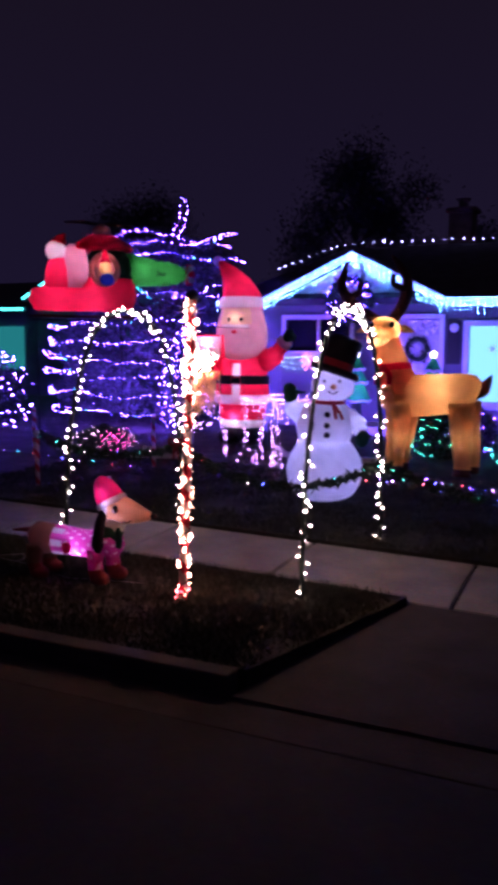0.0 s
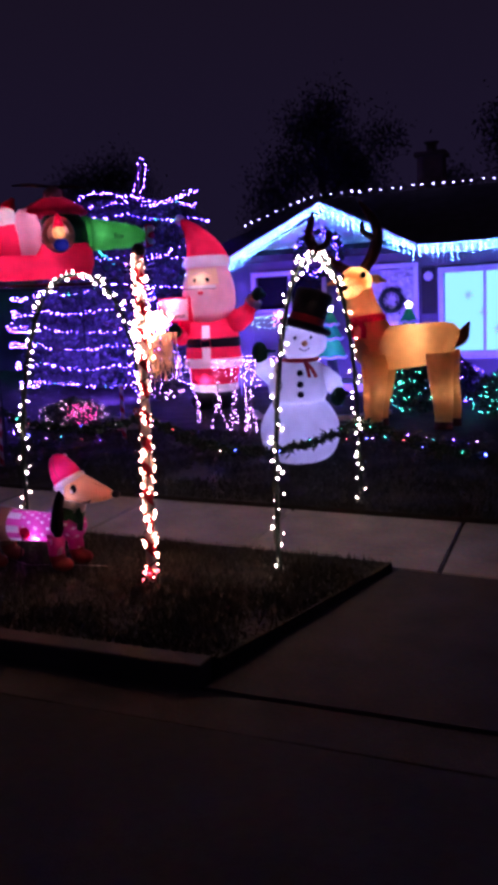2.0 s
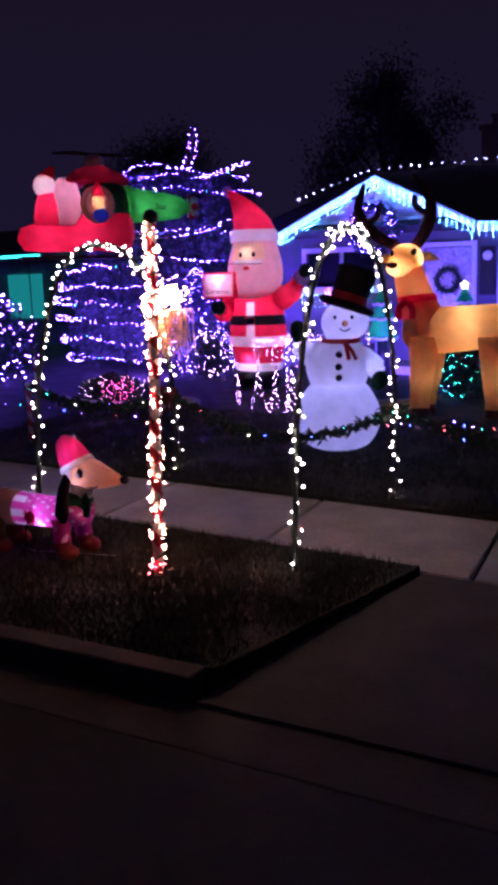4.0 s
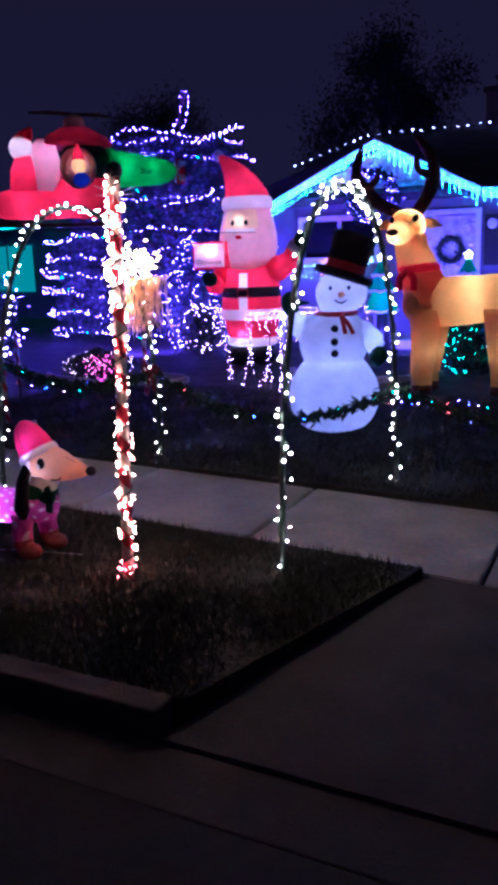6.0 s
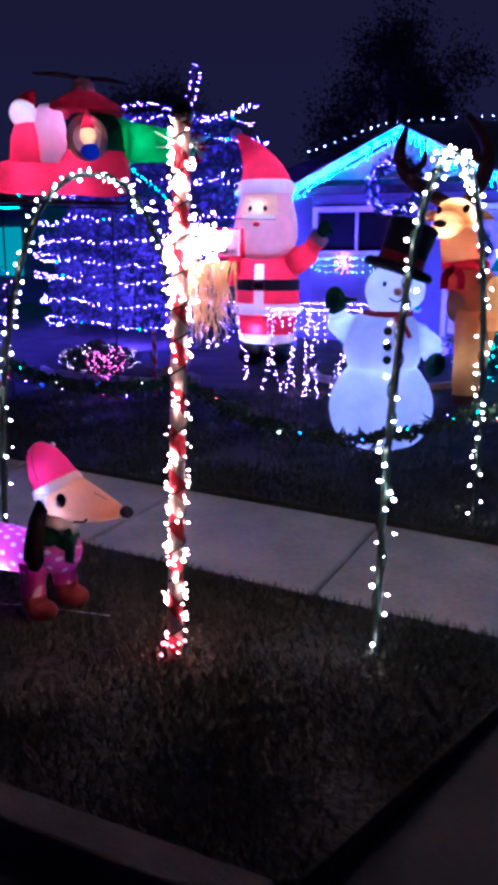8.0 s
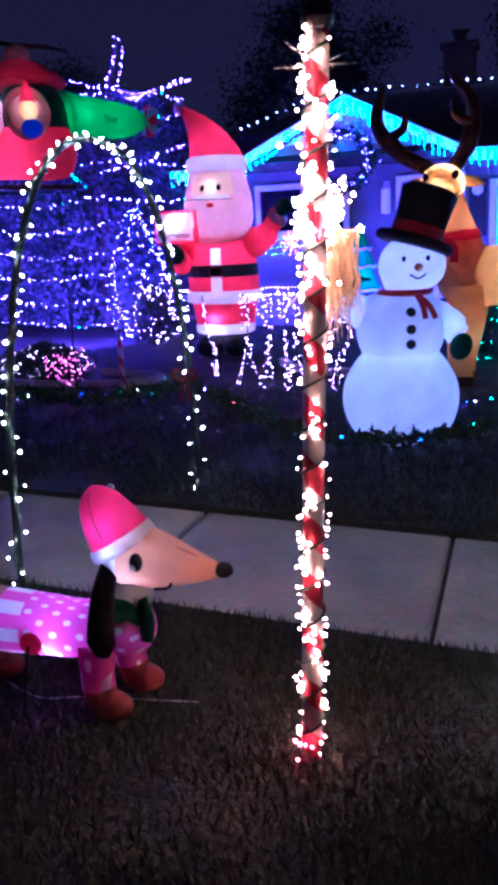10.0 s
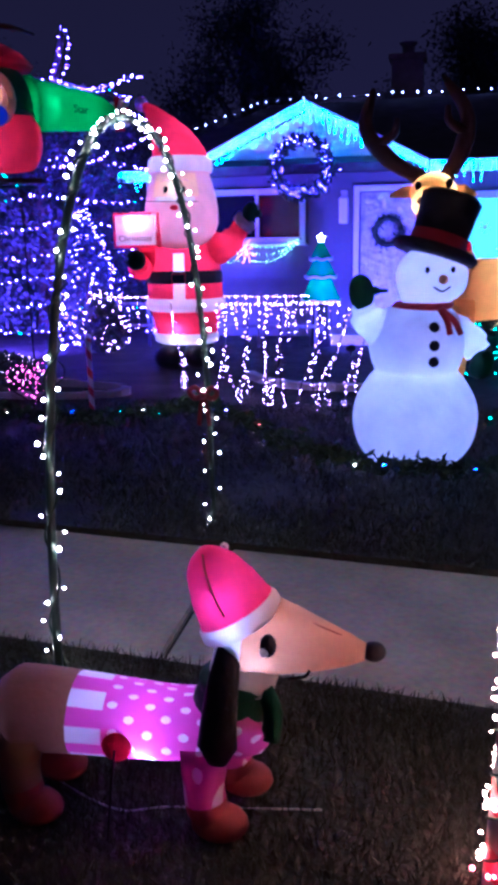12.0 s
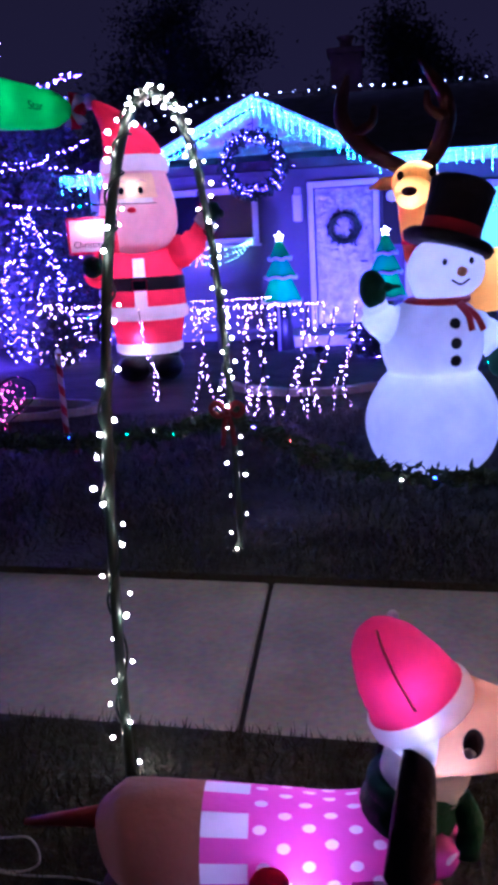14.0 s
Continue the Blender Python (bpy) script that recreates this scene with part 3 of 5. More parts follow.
# icicle lights under the gable and the eaves
def icicle_string(name, a, b, step, drops, label, bulb_r=0.0075, material=ICE_L, gap=0.024):
    a, b = Vector(a), Vector(b)
    e = thing(name, tuple(a), label, "string lights", "icicle light strings")
    pts, wires = [], tube(bmesh.new(), [(0, 0, 0), tuple(b - a)], 0.006, 0, 6)
    n = int((b - a).length / step)
    for i in range(n + 1):
        p = (b - a) * min(1, max(0, (i + random.uniform(-0.2, 0.2)) / n))
        d = random.choice(drops) * random.uniform(0.85, 1.1)
        tube(wires, [p, p - Vector((0, 0, d))], 0.003, 0, 4, caps=False)
        k = max(2, int(d / gap))
        pts += [p - Vector((random.uniform(-0.012, 0.012), 0.006, d * (j + random.uniform(-0.3, 0.3)) / k)) for j in range(k + 1)]
    pts += spaced([(0, -0.006, 0), tuple(b - a - Vector((0, 0.006, 0)))], 0.05)
    part("wire", wires, WIRE, e)
    bulb_cloud("bulb_strand", pts, bulb_r, material, e, stretch=1.6)
    return e


icicle_string("icicle_lights", (GL, FY - 0.56, GE - 0.04), (PX, FY - 0.56, PZ - 0.04), 0.10, (0.2, 0.22, 0.24), "icy cyan icicle lights under the gable edge")
icicle_string("icicle_lights", (GR, FY - 0.56, GE - 0.04), (PX, FY - 0.56, PZ - 0.04), 0.10, (0.2, 0.22, 0.24), "icy cyan icicle lights under the gable edge")
icicle_string("icicle_lights", (GR + 0.08, FY - 0.5, 2.58), (4.5, FY - 0.5, 2.58), 0.12, (0.16, 0.22, 0.28), "icy cyan icicle lights along the eave")
icicle_string("icicle_lights", (W0 - 0.25, FY - 0.5, 2.58), (GL - 0.08, FY - 0.5, 2.58), 0.12, (0.16, 0.22, 0.28), "icy cyan icicle lights along the eave")

# bulbs along the roof ridge
rs = thing("ridge_lights", (W0 + 1.4, RIDGE_Y, RIDGE_Z), "single row of white bulbs along the roof ridge", "string lights")
line = smooth_line([(-1.2, -1.5, -0.62), (-0.5, -0.6, -0.2), (0, 0, 0.04), (2, 0, 0.07), (4.5, 0, 0.04), (7, -0.1, -0.02), (10.9, -0.2, -0.06)], 8)
part("wire", tube(bmesh.new(), line, 0.008, 0, 6), WIRE, rs)
bulb_cloud("bulb_strand", [p + Vector((0, 0, 0.03)) for p in spaced(line, 0.23, 0.02)], 0.021, ROOF_L, rs, stretch=1.4)

# light swags with a bow under the window
sw = thing("light_swag", (-4.18, FY - 0.12, 1.46), "green and white light swags with a pink bow under the window", "string lights")
for side in (-1, 1):
    for k in range(3):
        pts = [(side * (0.12 + 0.80 * t), 0, (1 - t) * (-0.02 - 0.12 * k) + 0.08 * t - (0.08 + 0.03 * k) * math.sin(math.pi * t)) for t in np.linspace(0, 1, 14)]
        part("wire", tube(bmesh.new(), pts, 0.005, 0, 5), WIRE, sw)
        bulb_cloud("bulb_strand", spaced(pts, 0.06), 0.017, glow("mint_bulb", (0.50, 1.0, 0.72), 6) if side == -1 and k == 0 else bpy.data.materials["mint_bulb"], sw)
pts = []
for a in range(9):
    an = math.pi * a / 4.5 + 0.3
    pts += [(0.17 * r * math.cos(an + 0.25 * math.sin(r * 3)), -0.02, -0.1 + 0.19 * r * math.sin(an)) for r in np.linspace(0.15, 1, 8)]
bulb_cloud("bow_bulbs", pts, 0.016, glow("rose_bulb", (1.0, 0.28, 0.45), 6), sw)

# ---------------------------------------------------------------- arches over the pavement
def light_arch(near, far, height, label, lean=0.0):
    near, far = Vector((*near, -0.02)), Vector((*far, -0.02))
    mid, half = (near + far) / 2, (far - near) / 2
    e = thing("light_arch", tuple(mid), label, "lit arch", "lit arches over the pavement")
    side = Vector((half.y, -half.x, 0)).normalized()

    def at(a):
        c = math.cos(a)
        return half * -math.copysign(abs(c) ** 0.84, c) + Vector((0, 0, height * max(0.0, math.sin(a)) ** 0.84)) + side * lean * math.sin(a)
    line = [at(a) for a in np.linspace(0, math.pi, 61)]
    part("hoop", tube(bmesh.new(), line, 0.016, 0, 10), PIPE, e, "thin dark green pipe", True)
    # a string wound round the hoop, doubled towards the top
    length = sum((b - a).length for a, b in zip(line, line[1:]))
    wound, bulbs = [], []
    n = 420
    for i in range(n + 1):
        s = i / n
        p, q = at(math.pi * s), at(min(math.pi, math.pi * s + 0.01))
        d = (q - p).normalized() if s < 0.999 else Vector((0, 0, -1))
        o = d.cross(side)
        ang = 2 * math.pi * length * s / 0.22
        wound.append(p + 0.022 * (side * math.cos(ang) + o * math.sin(ang)))
    part("wire", tube(bmesh.new(), wound, 0.004, 0, 5), WIRE, e, "green light wire wound round the hoop")
    s = 0.0
    while s < 1:
        p = at(math.pi * s)
        d = (at(math.pi * s + 0.01) - p).normalized()
        o = d.cross(side)
        ang = random.uniform(0, 2 * math.pi)
        bulbs.append(p + random.uniform(0.024, 0.05) * (side * math.cos(ang) + o * math.sin(ang)))
        dense = 1.0 if abs(s - 0.5) > 0.15 else 0.42
        speed = (at(math.pi * min(1, s + 0.004)) - at(math.pi * s)).length / 0.004
        s += dense * random.uniform(0.5, 1.5) * 0.062 / max(0.6, speed)
    single_bulbs(bulbs, 0.0105, ARCH_L, e)
    return e


light_arch((0.0, 0.0), (0.0, 1.975), 2.02, "tall thin arch over the pavement wound with soft white bulbs")
light_arch((-2.185, 0.26), (-2.15, 2.12), 2.03, "tall green arch over the pavement wound with soft white bulbs")

# red bow tied to the arch's leg
DARKRIBBON = solid("dark_red_ribbon", (0.14, 0.008, 0.012), 0.6, 0.2, 9.0, 0.2, 60)
bow = thing("ribbon_bow", (-2.16, 2.04, 0.72), "dark red ribbon bow with gold edge tied to the arch", "bow")
bow.scale = (0.6, 0.6, 0.7)
for s in (-1, 1):
    loop = smooth_line([(0, 0, 0), (s * 0.08, -0.02, 0.06), (s * 0.13, -0.02, 0.02), (s * 0.08, -0.01, -0.03), (0, 0, 0)], 6)
    part("loop", tube(bmesh.new(), loop, 0.022, 0, 8, flat=0.35), DARKRIBBON, bow, "", True)
    part("tail", tube(bmesh.new(), smooth_line([(0, -0.01, 0), (s * 0.03, -0.02, -0.1), (s * 0.05, -0.02, -0.24)], 5), 0.02, 0, 8, flat=0.2), DARKRIBBON, bow, "", True)
part("knot", tube(bmesh.new(), [(0, -0.02, -0.025), (0, -0.03, 0), (0, -0.02, 0.025)], [0.02, 0.03, 0.02]), DARKRIBBON, bow, "", True)


# ---------------------------------------------------------------- candy-striped pole
def striped(name, c1, c2, bands, twist):
    m, nt, bsdf = nodes_of(name)
    tc = nt.nodes.new("ShaderNodeTexCoord")
    sep = nt.nodes.new("ShaderNodeSeparateXYZ")
    nt.links.new(tc.outputs["Object"], sep.inputs[0])
    at2 = nt.nodes.new("ShaderNodeMath"); at2.operation = "ARCTAN2"
    nt.links.new(sep.outputs["Y"], at2.inputs[0]); nt.links.new(sep.outputs["X"], at2.inputs[1])
    m1 = nt.nodes.new("ShaderNodeMath"); m1.operation = "MULTIPLY_ADD"
    m1.inputs[1].default_value = twist / (2 * math.pi)
    z = nt.nodes.new("ShaderNodeMath"); z.operation = "MULTIPLY"; z.inputs[1].default_value = bands
    nt.links.new(sep.outputs["Z"], z.inputs[0])
    nt.links.new(at2.outputs[0], m1.inputs[0]); nt.links.new(z.outputs[0], m1.inputs[2])
    fr = nt.nodes.new("ShaderNodeMath"); fr.operation = "FRACT"
    nt.links.new(m1.outputs[0], fr.inputs[0])
    gt = nt.nodes.new("ShaderNodeMath"); gt.operation = "GREATER_THAN"; gt.inputs[1].default_value = 0.5
    nt.links.new(fr.outputs[0], gt.inputs[0])
    mix = nt.nodes.new("ShaderNodeMix"); mix.data_type = "RGBA"
    mix.inputs["A"].default_value, mix.inputs["B"].default_value = (*c1, 1), (*c2, 1)
    nt.links.new(gt.outputs[0], mix.inputs["Factor"])
    nt.links.new(mix.outputs["Result"], bsdf.inputs["Base Color"])
    bsdf.inputs["Roughness"].default_value = 0.45
    bumped(nt, bsdf, 40, 0.2)
    return m


CANDY = striped("candy_stripe", (0.42, 0.015, 0.02), (0.55, 0.48, 0.44), 6.0, 1)
pole = thing("candy_pole", (-0.712, -0.404, -0.02), "red and white striped pole wound with warm bulbs", "lit pole")
pole.matrix_world = pose(-0.712, -0.404, -0.02, 0, 2.1, 0)   # it leans a little
PH = 2.03
part("shaft", tube(bmesh.new(), [(0, 0, z) for z in np.linspace(0, PH, 12)], 0.030, 0, 24), CANDY, pole, "red and white spiral striped post", True)
bm = bmesh.new()
ball(bm, (0, 0, PH + 0.03), 0.042, u=20, v=14)
part("finial", bm, BLACK, pole, "dark round finial", True)
bm = bmesh.new()
for k in range(6):
    a = 2 * math.pi * k / 6
    tube(bm, [(0, 0, PH - 0.08), (0.11 * math.cos(a), 0.11 * math.sin(a), PH - 0.08 + 0.05 * math.sin(k * 2.1))], [0.004, 0.001], 0, 5)
part("tinsel_star", bm, FOIL, pole, "thin silver tinsel spikes")
wound, bulbs = [], []
for i in range(700):
    s = i / 699
    ang = 2 * math.pi * s * 17
    wound.append((0.034 * math.cos(ang), 0.034 * math.sin(ang), 0.03 + s * (PH - 0.05)))
part("wire", tube(bmesh.new(), wound, 0.004, 0, 5), WIRE, pole, "green light wire wound round the post")
strays = []
for i in range(86):   # bunches of bulbs where the string crosses itself, and strays on their short leads
    s0, ang = random.random(), random.uniform(0, 2 * math.pi)
    for _ in range(random.choice((1, 1, 2, 3, 4))):
        r, a1 = random.uniform(0.035, 0.046), ang + random.gauss(0, 0.3)
        bulbs.append((r * math.cos(a1), r * math.sin(a1), 0.04 + s0 * (PH - 0.06) + random.gauss(0, 0.012)))
for i in range(70):
    r, a1 = random.uniform(0.042, 0.053), random.uniform(0, 2 * math.pi)
    strays.append((r * math.cos(a1), r * math.sin(a1), 0.04 + (i + random.random()) / 70 * (PH - 0.06)))
single_bulbs(bulbs, 0.0084, WARM_L, pole)
single_bulbs(strays, 0.0062, WARM_L, pole)
single_bulbs([(random.gauss(0, 0.028), random.gauss(0, 0.028), random.uniform(0.03, 0.12)) for _ in range(14)], 0.0085, RED_L, pole)
# an arm with a bunched coil of spare lights and a gold tinsel fringe below it
part("arm", tube(bmesh.new(), [(0, 0.03, 1.60), (-0.04, 0.42, 1.60)], 0.012, 0, 10), BLACK, pole, "short dark bracket arm")
rng = np.random.default_rng(11)
single_bulbs([(rng.normal() * 0.024 - 0.025, rng.uniform(-0.05, 0.36), 1.62 + rng.normal() * 0.042) for _ in range(210)], 0.0095, WARM_L, pole)
single_bulbs([(rng.normal() * 0.03, rng.normal() * 0.03, 1.64 + rng.normal() * 0.12) for _ in range(50)], 0.009, WARM_L, pole)
bm = bmesh.new()
for k in range(70):
    y = rng.uniform(0.08, 0.40)
    x = rng.normal() * 0.02
    tube(bm, [(x, y, 1.56), (x + rng.normal() * 0.015, y + rng.normal() * 0.02, 1.42), (x + rng.normal() * 0.03, y + rng.normal() * 0.03, 1.25 + rng.uniform(0, 0.1))], [0.003, 0.003, 0.001], 0, 4, caps=False)
part("tinsel_fringe", bm, GOLD, pole, "hanging gold tinsel strands")


# ---------------------------------------------------------------- garland along the lawn's edge
def garland(a, b, sag, label, seed):
    a, b = Vector(a), Vector(b)
    e = thing("garland", tuple(a), label, "garland", "garlands along the lawn")
    rg = np.random.default_rng(seed)
    line = [(b - a) * t - Vector((0, 0, sag * 4 * t * (1 - t))) for t in np.linspace(0, 1, 40)]
    part("rope", tube(bmesh.new(), line, 0.012, 0, 6), WIRE, e)
    pts = [tuple(p + Vector(rg.normal(size=3) * 0.022)) for p in line for _ in range(30)]
    leaves("needles", pts, 0.035, NEEDLE, e)
    mats = [PINKW_L, GREEN_L, BLUE_L, ARCH_L, RED_L, GREEN_L, COOL_L]
    for i, p in enumerate(spaced(line, 0.15, 0.03)):
        single_bulbs([p + Vector((0, -0.02, 0))], 0.0055 if i % 7 else 0.0095, mats[(i * 5 + seed) % 7] if i % 7 else BLUE_L if (i // 7) % 2 else GREEN_L, e)
    return e


garland((-2.15, 2.10, 0.68), (0.0, 1.955, 0.66), 0.30, "thin dark evergreen garland with coloured bulbs between the arches", 1)
garland((-2.15, 2.12, 0.68), (-4.5, 2.75, 0.62), 0.16, "thin dark evergreen garland with green bulbs on the lawn", 2)
garland((0.0, 1.975, 0.66), (2.5, 1.95, 0.62), 0.26, "thin dark evergreen garland with coloured bulbs beside the arch", 3)


def candy_stick(x, y, h=0.72):
    e = thing("candy_stake", (x, y, -0.02), "small red and white striped stake in the lawn", "lawn stake", "striped stakes")
    part("stick", tube(bmesh.new(), [(0, 0, 0), (0, 0, h)], 0.024, 0, 12), CANDY, e, "", True)
    part("cap", tube(bmesh.new(), [(0, 0, h), (0, 0, h + 0.03)], [0.03, 0.012], 0, 12), WHITEPAINT, e, "", True)


candy_stick(-4.5, 2.75, 0.66)
candy_stick(2.5, 1.95, 0.66)
candy_stick(-4.05, 4.7)
candy_stick(-6.3, 4.9)


# ---------------------------------------------------------------- inflatables: one plain mesh each, lit by a lamp inside
def inflatable(name, place, turn, bm, mats, label):
    ob = new(name, mesh_of(bm, name, mats))
    ob.matrix_world = pose(*place, 0, 0, turn)
    return tagged(ob, label, "inflatable", "lit lawn inflatables")


def inner(ob, place, color, watts, radius=0.04):
    p = ob.matrix_world @ Vector(place)
    return lamp("POINT", tuple(p), color, watts * 0.52, radius)


# snowman
bm = bmesh.new()
outline = smooth_line([(0.20, 0, 0.0), (0.31, 0, 0.05), (0.39, 0, 0.16), (0.425, 0, 0.32), (0.40, 0, 0.47), (0.32, 0, 0.61), (0.28, 0, 0.66), (0.30, 0, 0.72), (0.32, 0, 0.82), (0.305, 0, 0.95), (0.25, 0, 1.05), (0.17, 0, 1.10)], 4)
turned(bm, (0, 0, 0), [(p.x, p.z) for p in outline], 0, 48)
ball(bm, (0.03, -0.03, 1.28), (0.238, 0.22, 0.215), 0, u=36, v=24)
hm = Matrix.Translation((0.045, -0.02, 1.43)) @ Euler((radians(-4), radians(18), 0)).to_matrix().to_4x4()
hb = bmesh.new()
turned(hb, (0, 0, 0), [(0.22, -0.03), (0.27, -0.02), (0.285, 0.015), (0.26, 0.045), (0.19, 0.055), (0.182, 0.13), (0.182, 0.13), (0.19, 0.26), (0.20, 0.365), (0.165, 0.395), (0.06, 0.41)], [1, 1, 1, 1, 2, 2, 1, 1, 1, 1], 36)
bmesh.ops.transform(hb, matrix=hm, verts=hb.verts)
tmp = bpy.data.meshes.new("hat")
hb.to_mesh(tmp)
hb.free()
bm.from_mesh(tmp)
turned(bm, (0.02, -0.02, 1.075), [(0.19, 0), (0.205, 0.02), (0.19, 0.045)], 2, 32)
for dx, dz in ((0.05, -0.16), (0.12, -0.14)):
    tube(bm, smooth_line([(0.09, -0.215, 1.09), (0.09 + dx * 0.6, -0.30, 1.02), (0.09 + dx, -0.315, 0.93)], 5), [0.019] * 11, 2, 8, flat=0.4)
for z, y in ((0.975, -0.292), (0.86, -0.315), (0.755, -0.31)):
    ball(bm, (0.04, y, z), (0.035, 0.02, 0.035), 3, u=14, v=10)
for x in (-0.05, 0.115):
    ball(bm, (x, -0.232, 1.335), (0.015, 0.013, 0.02), 3, u=12, v=8)
ball(bm, (0.05, -0.25, 1.275), (0.032, 0.04, 0.03), 4, u=12, v=8)
tube(bm, smooth_line([(-0.01, -0.243, 1.228), (0.045, -0.246, 1.20), (0.10, -0.238, 1.228)], 6), 0.006, 3, 6)
tube(bm, smooth_line([(-0.18, 0, 0.92), (-0.33, -0.02, 1.0), (-0.38, -0.04, 1.10)], 5), [0.13] * 4 + [0.11] * 4 + [0.08] * 3, 0, 14)
ball(bm, (-0.39, -0.05, 1.19), (0.085, 0.06, 0.12), 5, (0, -8, 0))
ball(bm, (-0.31, -0.06, 1.20), (0.045, 0.04, 0.03), 5)
tube(bm, smooth_line([(0.2, 0, 0.92), (0.34, -0.04, 0.86), (0.40, -0.08, 0.78)], 5), [0.13] * 4 + [0.11] * 4 + [0.09] * 3, 0, 14)
ball(bm, (0.42, -0.1, 0.70), (0.08, 0.07, 0.10), 5, (0, 20, 0))
for v in bm.verts:   # the head sits a little to one side
    if v.co.z > 1.08 and v.co.x > -0.27:
        v.co.x += 0.05 * min(1.0, (v.co.z - 1.08) / 0.1)
snowman = inflatable("inflatable_snowman", (-1.105, 3.54, -0.012), 16, bm, [WHITE_F, BLACK_F, REDRIBBON, BLACK_F, SNOUT_F, DKGREEN_F], "white inflatable snowman with black top hat and red scarf")
SN = (0.70, 0.72, 1.0)
inner(snowman, (0.0, -0.05, 0.62), SN, 2.5, 0.06)
inner(snowman, (0.0, -0.03, 0.30), SN, 2.0, 0.06)
inner(snowman, (0.08, -0.03, 1.27), SN, 1.7, 0.05)

inner(snowman, (-0.33, -0.02, 1.0), SN, 0.5, 0.03)
inner(snowman, (0.34, -0.04, 0.86), SN, 0.5, 0.03)

# tall gift-bringer figure in red: coat, belt, beard, curved hat
bm = bmesh.new()
turned(bm, (0, 0, 0), [(0.36, 0.30), (0.42, 0.33), (0.43, 0.40), (0.41, 0.43), (0.43, 0.55), (0.46, 0.70), (0.52, 0.73), (0.53, 0.80), (0.50, 0.86), (0.49, 1.02), (0.50, 1.04), (0.50, 1.17), (0.48, 1.19), (0.45, 1.40), (0.38, 1.62)],
       [1, 1, 1, 0, 0, 1, 1, 1, 0, 0, 3, 3, 0, 0, 0], 40, 0.75)
for x in (-0.2, 0.2):
    ball(bm, (x, -0.08, 0.14), (0.22, 0.34, 0.16), 3)
    tube(bm, [(x, 0, 0.12), (x, 0, 0.36)], 0.17, 3)
turned(bm, (0, -0.06, 0), [(0.12, 1.40), (0.30, 1.45), (0.41, 1.57), (0.47, 1.74), (0.47, 1.92), (0.46, 1.985), (0.45, 2.045), (0.43, 2.12), (0.40, 2.22), (0.37, 2.31), (0.405, 2.33), (0.415, 2.40), (0.40, 2.48), (0.36, 2.51),
                           (0.34, 2.58), (0.30, 2.70), (0.25, 2.82), (0.19, 2.94), (0.13, 3.04), (0.08, 3.10), (0.04, 3.13)],
       [2] * 10 + [1] * 3 + [0] * 7, 44, 0.88, bend=lambda z: (-0.42 * max(0.0, (z - 2.48) / 0.65) ** 2, 0))
ball(bm, (-0.47, -0.04, 3.12), 0.085, 1)
for f in bm.faces:   # white front band of the coat, and the bare face above the beard
    p = f.calc_center_median()
    if f.material_index == 2 and abs(p.x) < 0.27 and p.y < -0.2 and 1.985 < p.z < 2.31:
        f.material_index = 7 if p.z > 2.045 else 1
    if f.material_index == 0 and abs(p.x) < 0.085 and p.y < -0.2 and 0.84 < p.z < 1.45:
        f.material_index = 1
box(bm, (-0.09, -0.39, 1.045), (0.09, -0.36, 1.165), 3, 0.01)
for x in (-0.11, 0.11):
    ball(bm, (x, -0.418, 2.12), (0.034, 0.022, 0.046), 3, u=12, v=8)
    tube(bm, smooth_line([(x * 0.65, -0.408, 2.215), (x * 1.1, -0.396, 2.235), (x * 1.6, -0.372, 2.215)], 4), 0.008, 2, 6)
ball(bm, (0, -0.478, 1.92), (0.055, 0.02, 0.032), 0, u=14, v=10)
tube(bm, smooth_line([(0.34, 0, 1.42), (0.60, -0.05, 1.50), (0.80, -0.1, 1.72)], 6), [0.19] * 5 + [0.16] * 4 + [0.12] * 4, 0, 16)
tube(bm, [(0.79, -0.1, 1.71), (0.85, -0.115, 1.78)], [0.14, 0.14], 1, 16)
ball(bm, (0.90, -0.13, 1.86), (0.10, 0.08, 0.12), 5, (0, 30, 0))
ball(bm, (0.99, -0.14, 1.84), (0.06, 0.05, 0.05), 5)
tube(bm, smooth_line([(-0.34, 0, 1.42), (-0.52, -0.18, 1.25), (-0.50, -0.40, 1.30)], 6), [0.19] * 5 + [0.16] * 4 + [0.12] * 4, 0, 16)
ball(bm, (-0.52, -0.48, 1.33), (0.13, 0.1, 0.12), 5)
tube(bm, [(-0.52, -0.50, 2.0), (0.30, -0.50, 1.98)], 0.005, 3, 6)
for v in bm.verts:
    v.co.x, v.co.y = v.co.x * 0.94, v.co.y * 0.94
figure = inflatable("inflatable_figure", (-4.12, 7.76, -0.012), 6, bm, [RED_F, WHITE_F, BEARD_F, BLACK_F, PINK_F, DKGREEN_F, SNOUT_F, FACE_F], "tall red and white inflatable Christmas figure with pointed hat")
WM = (1.0, 0.80, 0.70)
inner(figure, (0.0, -0.32, 2.13), (1.0, 0.74, 0.36), 1.5, 0.05)
inner(figure, (0.0, 0.0, 1.80), WM, 4.2, 0.08)
inner(figure, (0.0, 0.0, 1.25), WM, 9, 0.06)
inner(figure, (-0.06, -0.24, 0.50), WM, 4, 0.04)
inner(figure, (-0.02, -0.06, 2.60), WM, 3.5, 0.05)

inner(figure, (0.58, -0.05, 1.50), WM, 1.2, 0.04)
inner(figure, (-0.50, -0.18, 1.28), WM, 1.2, 0.04)

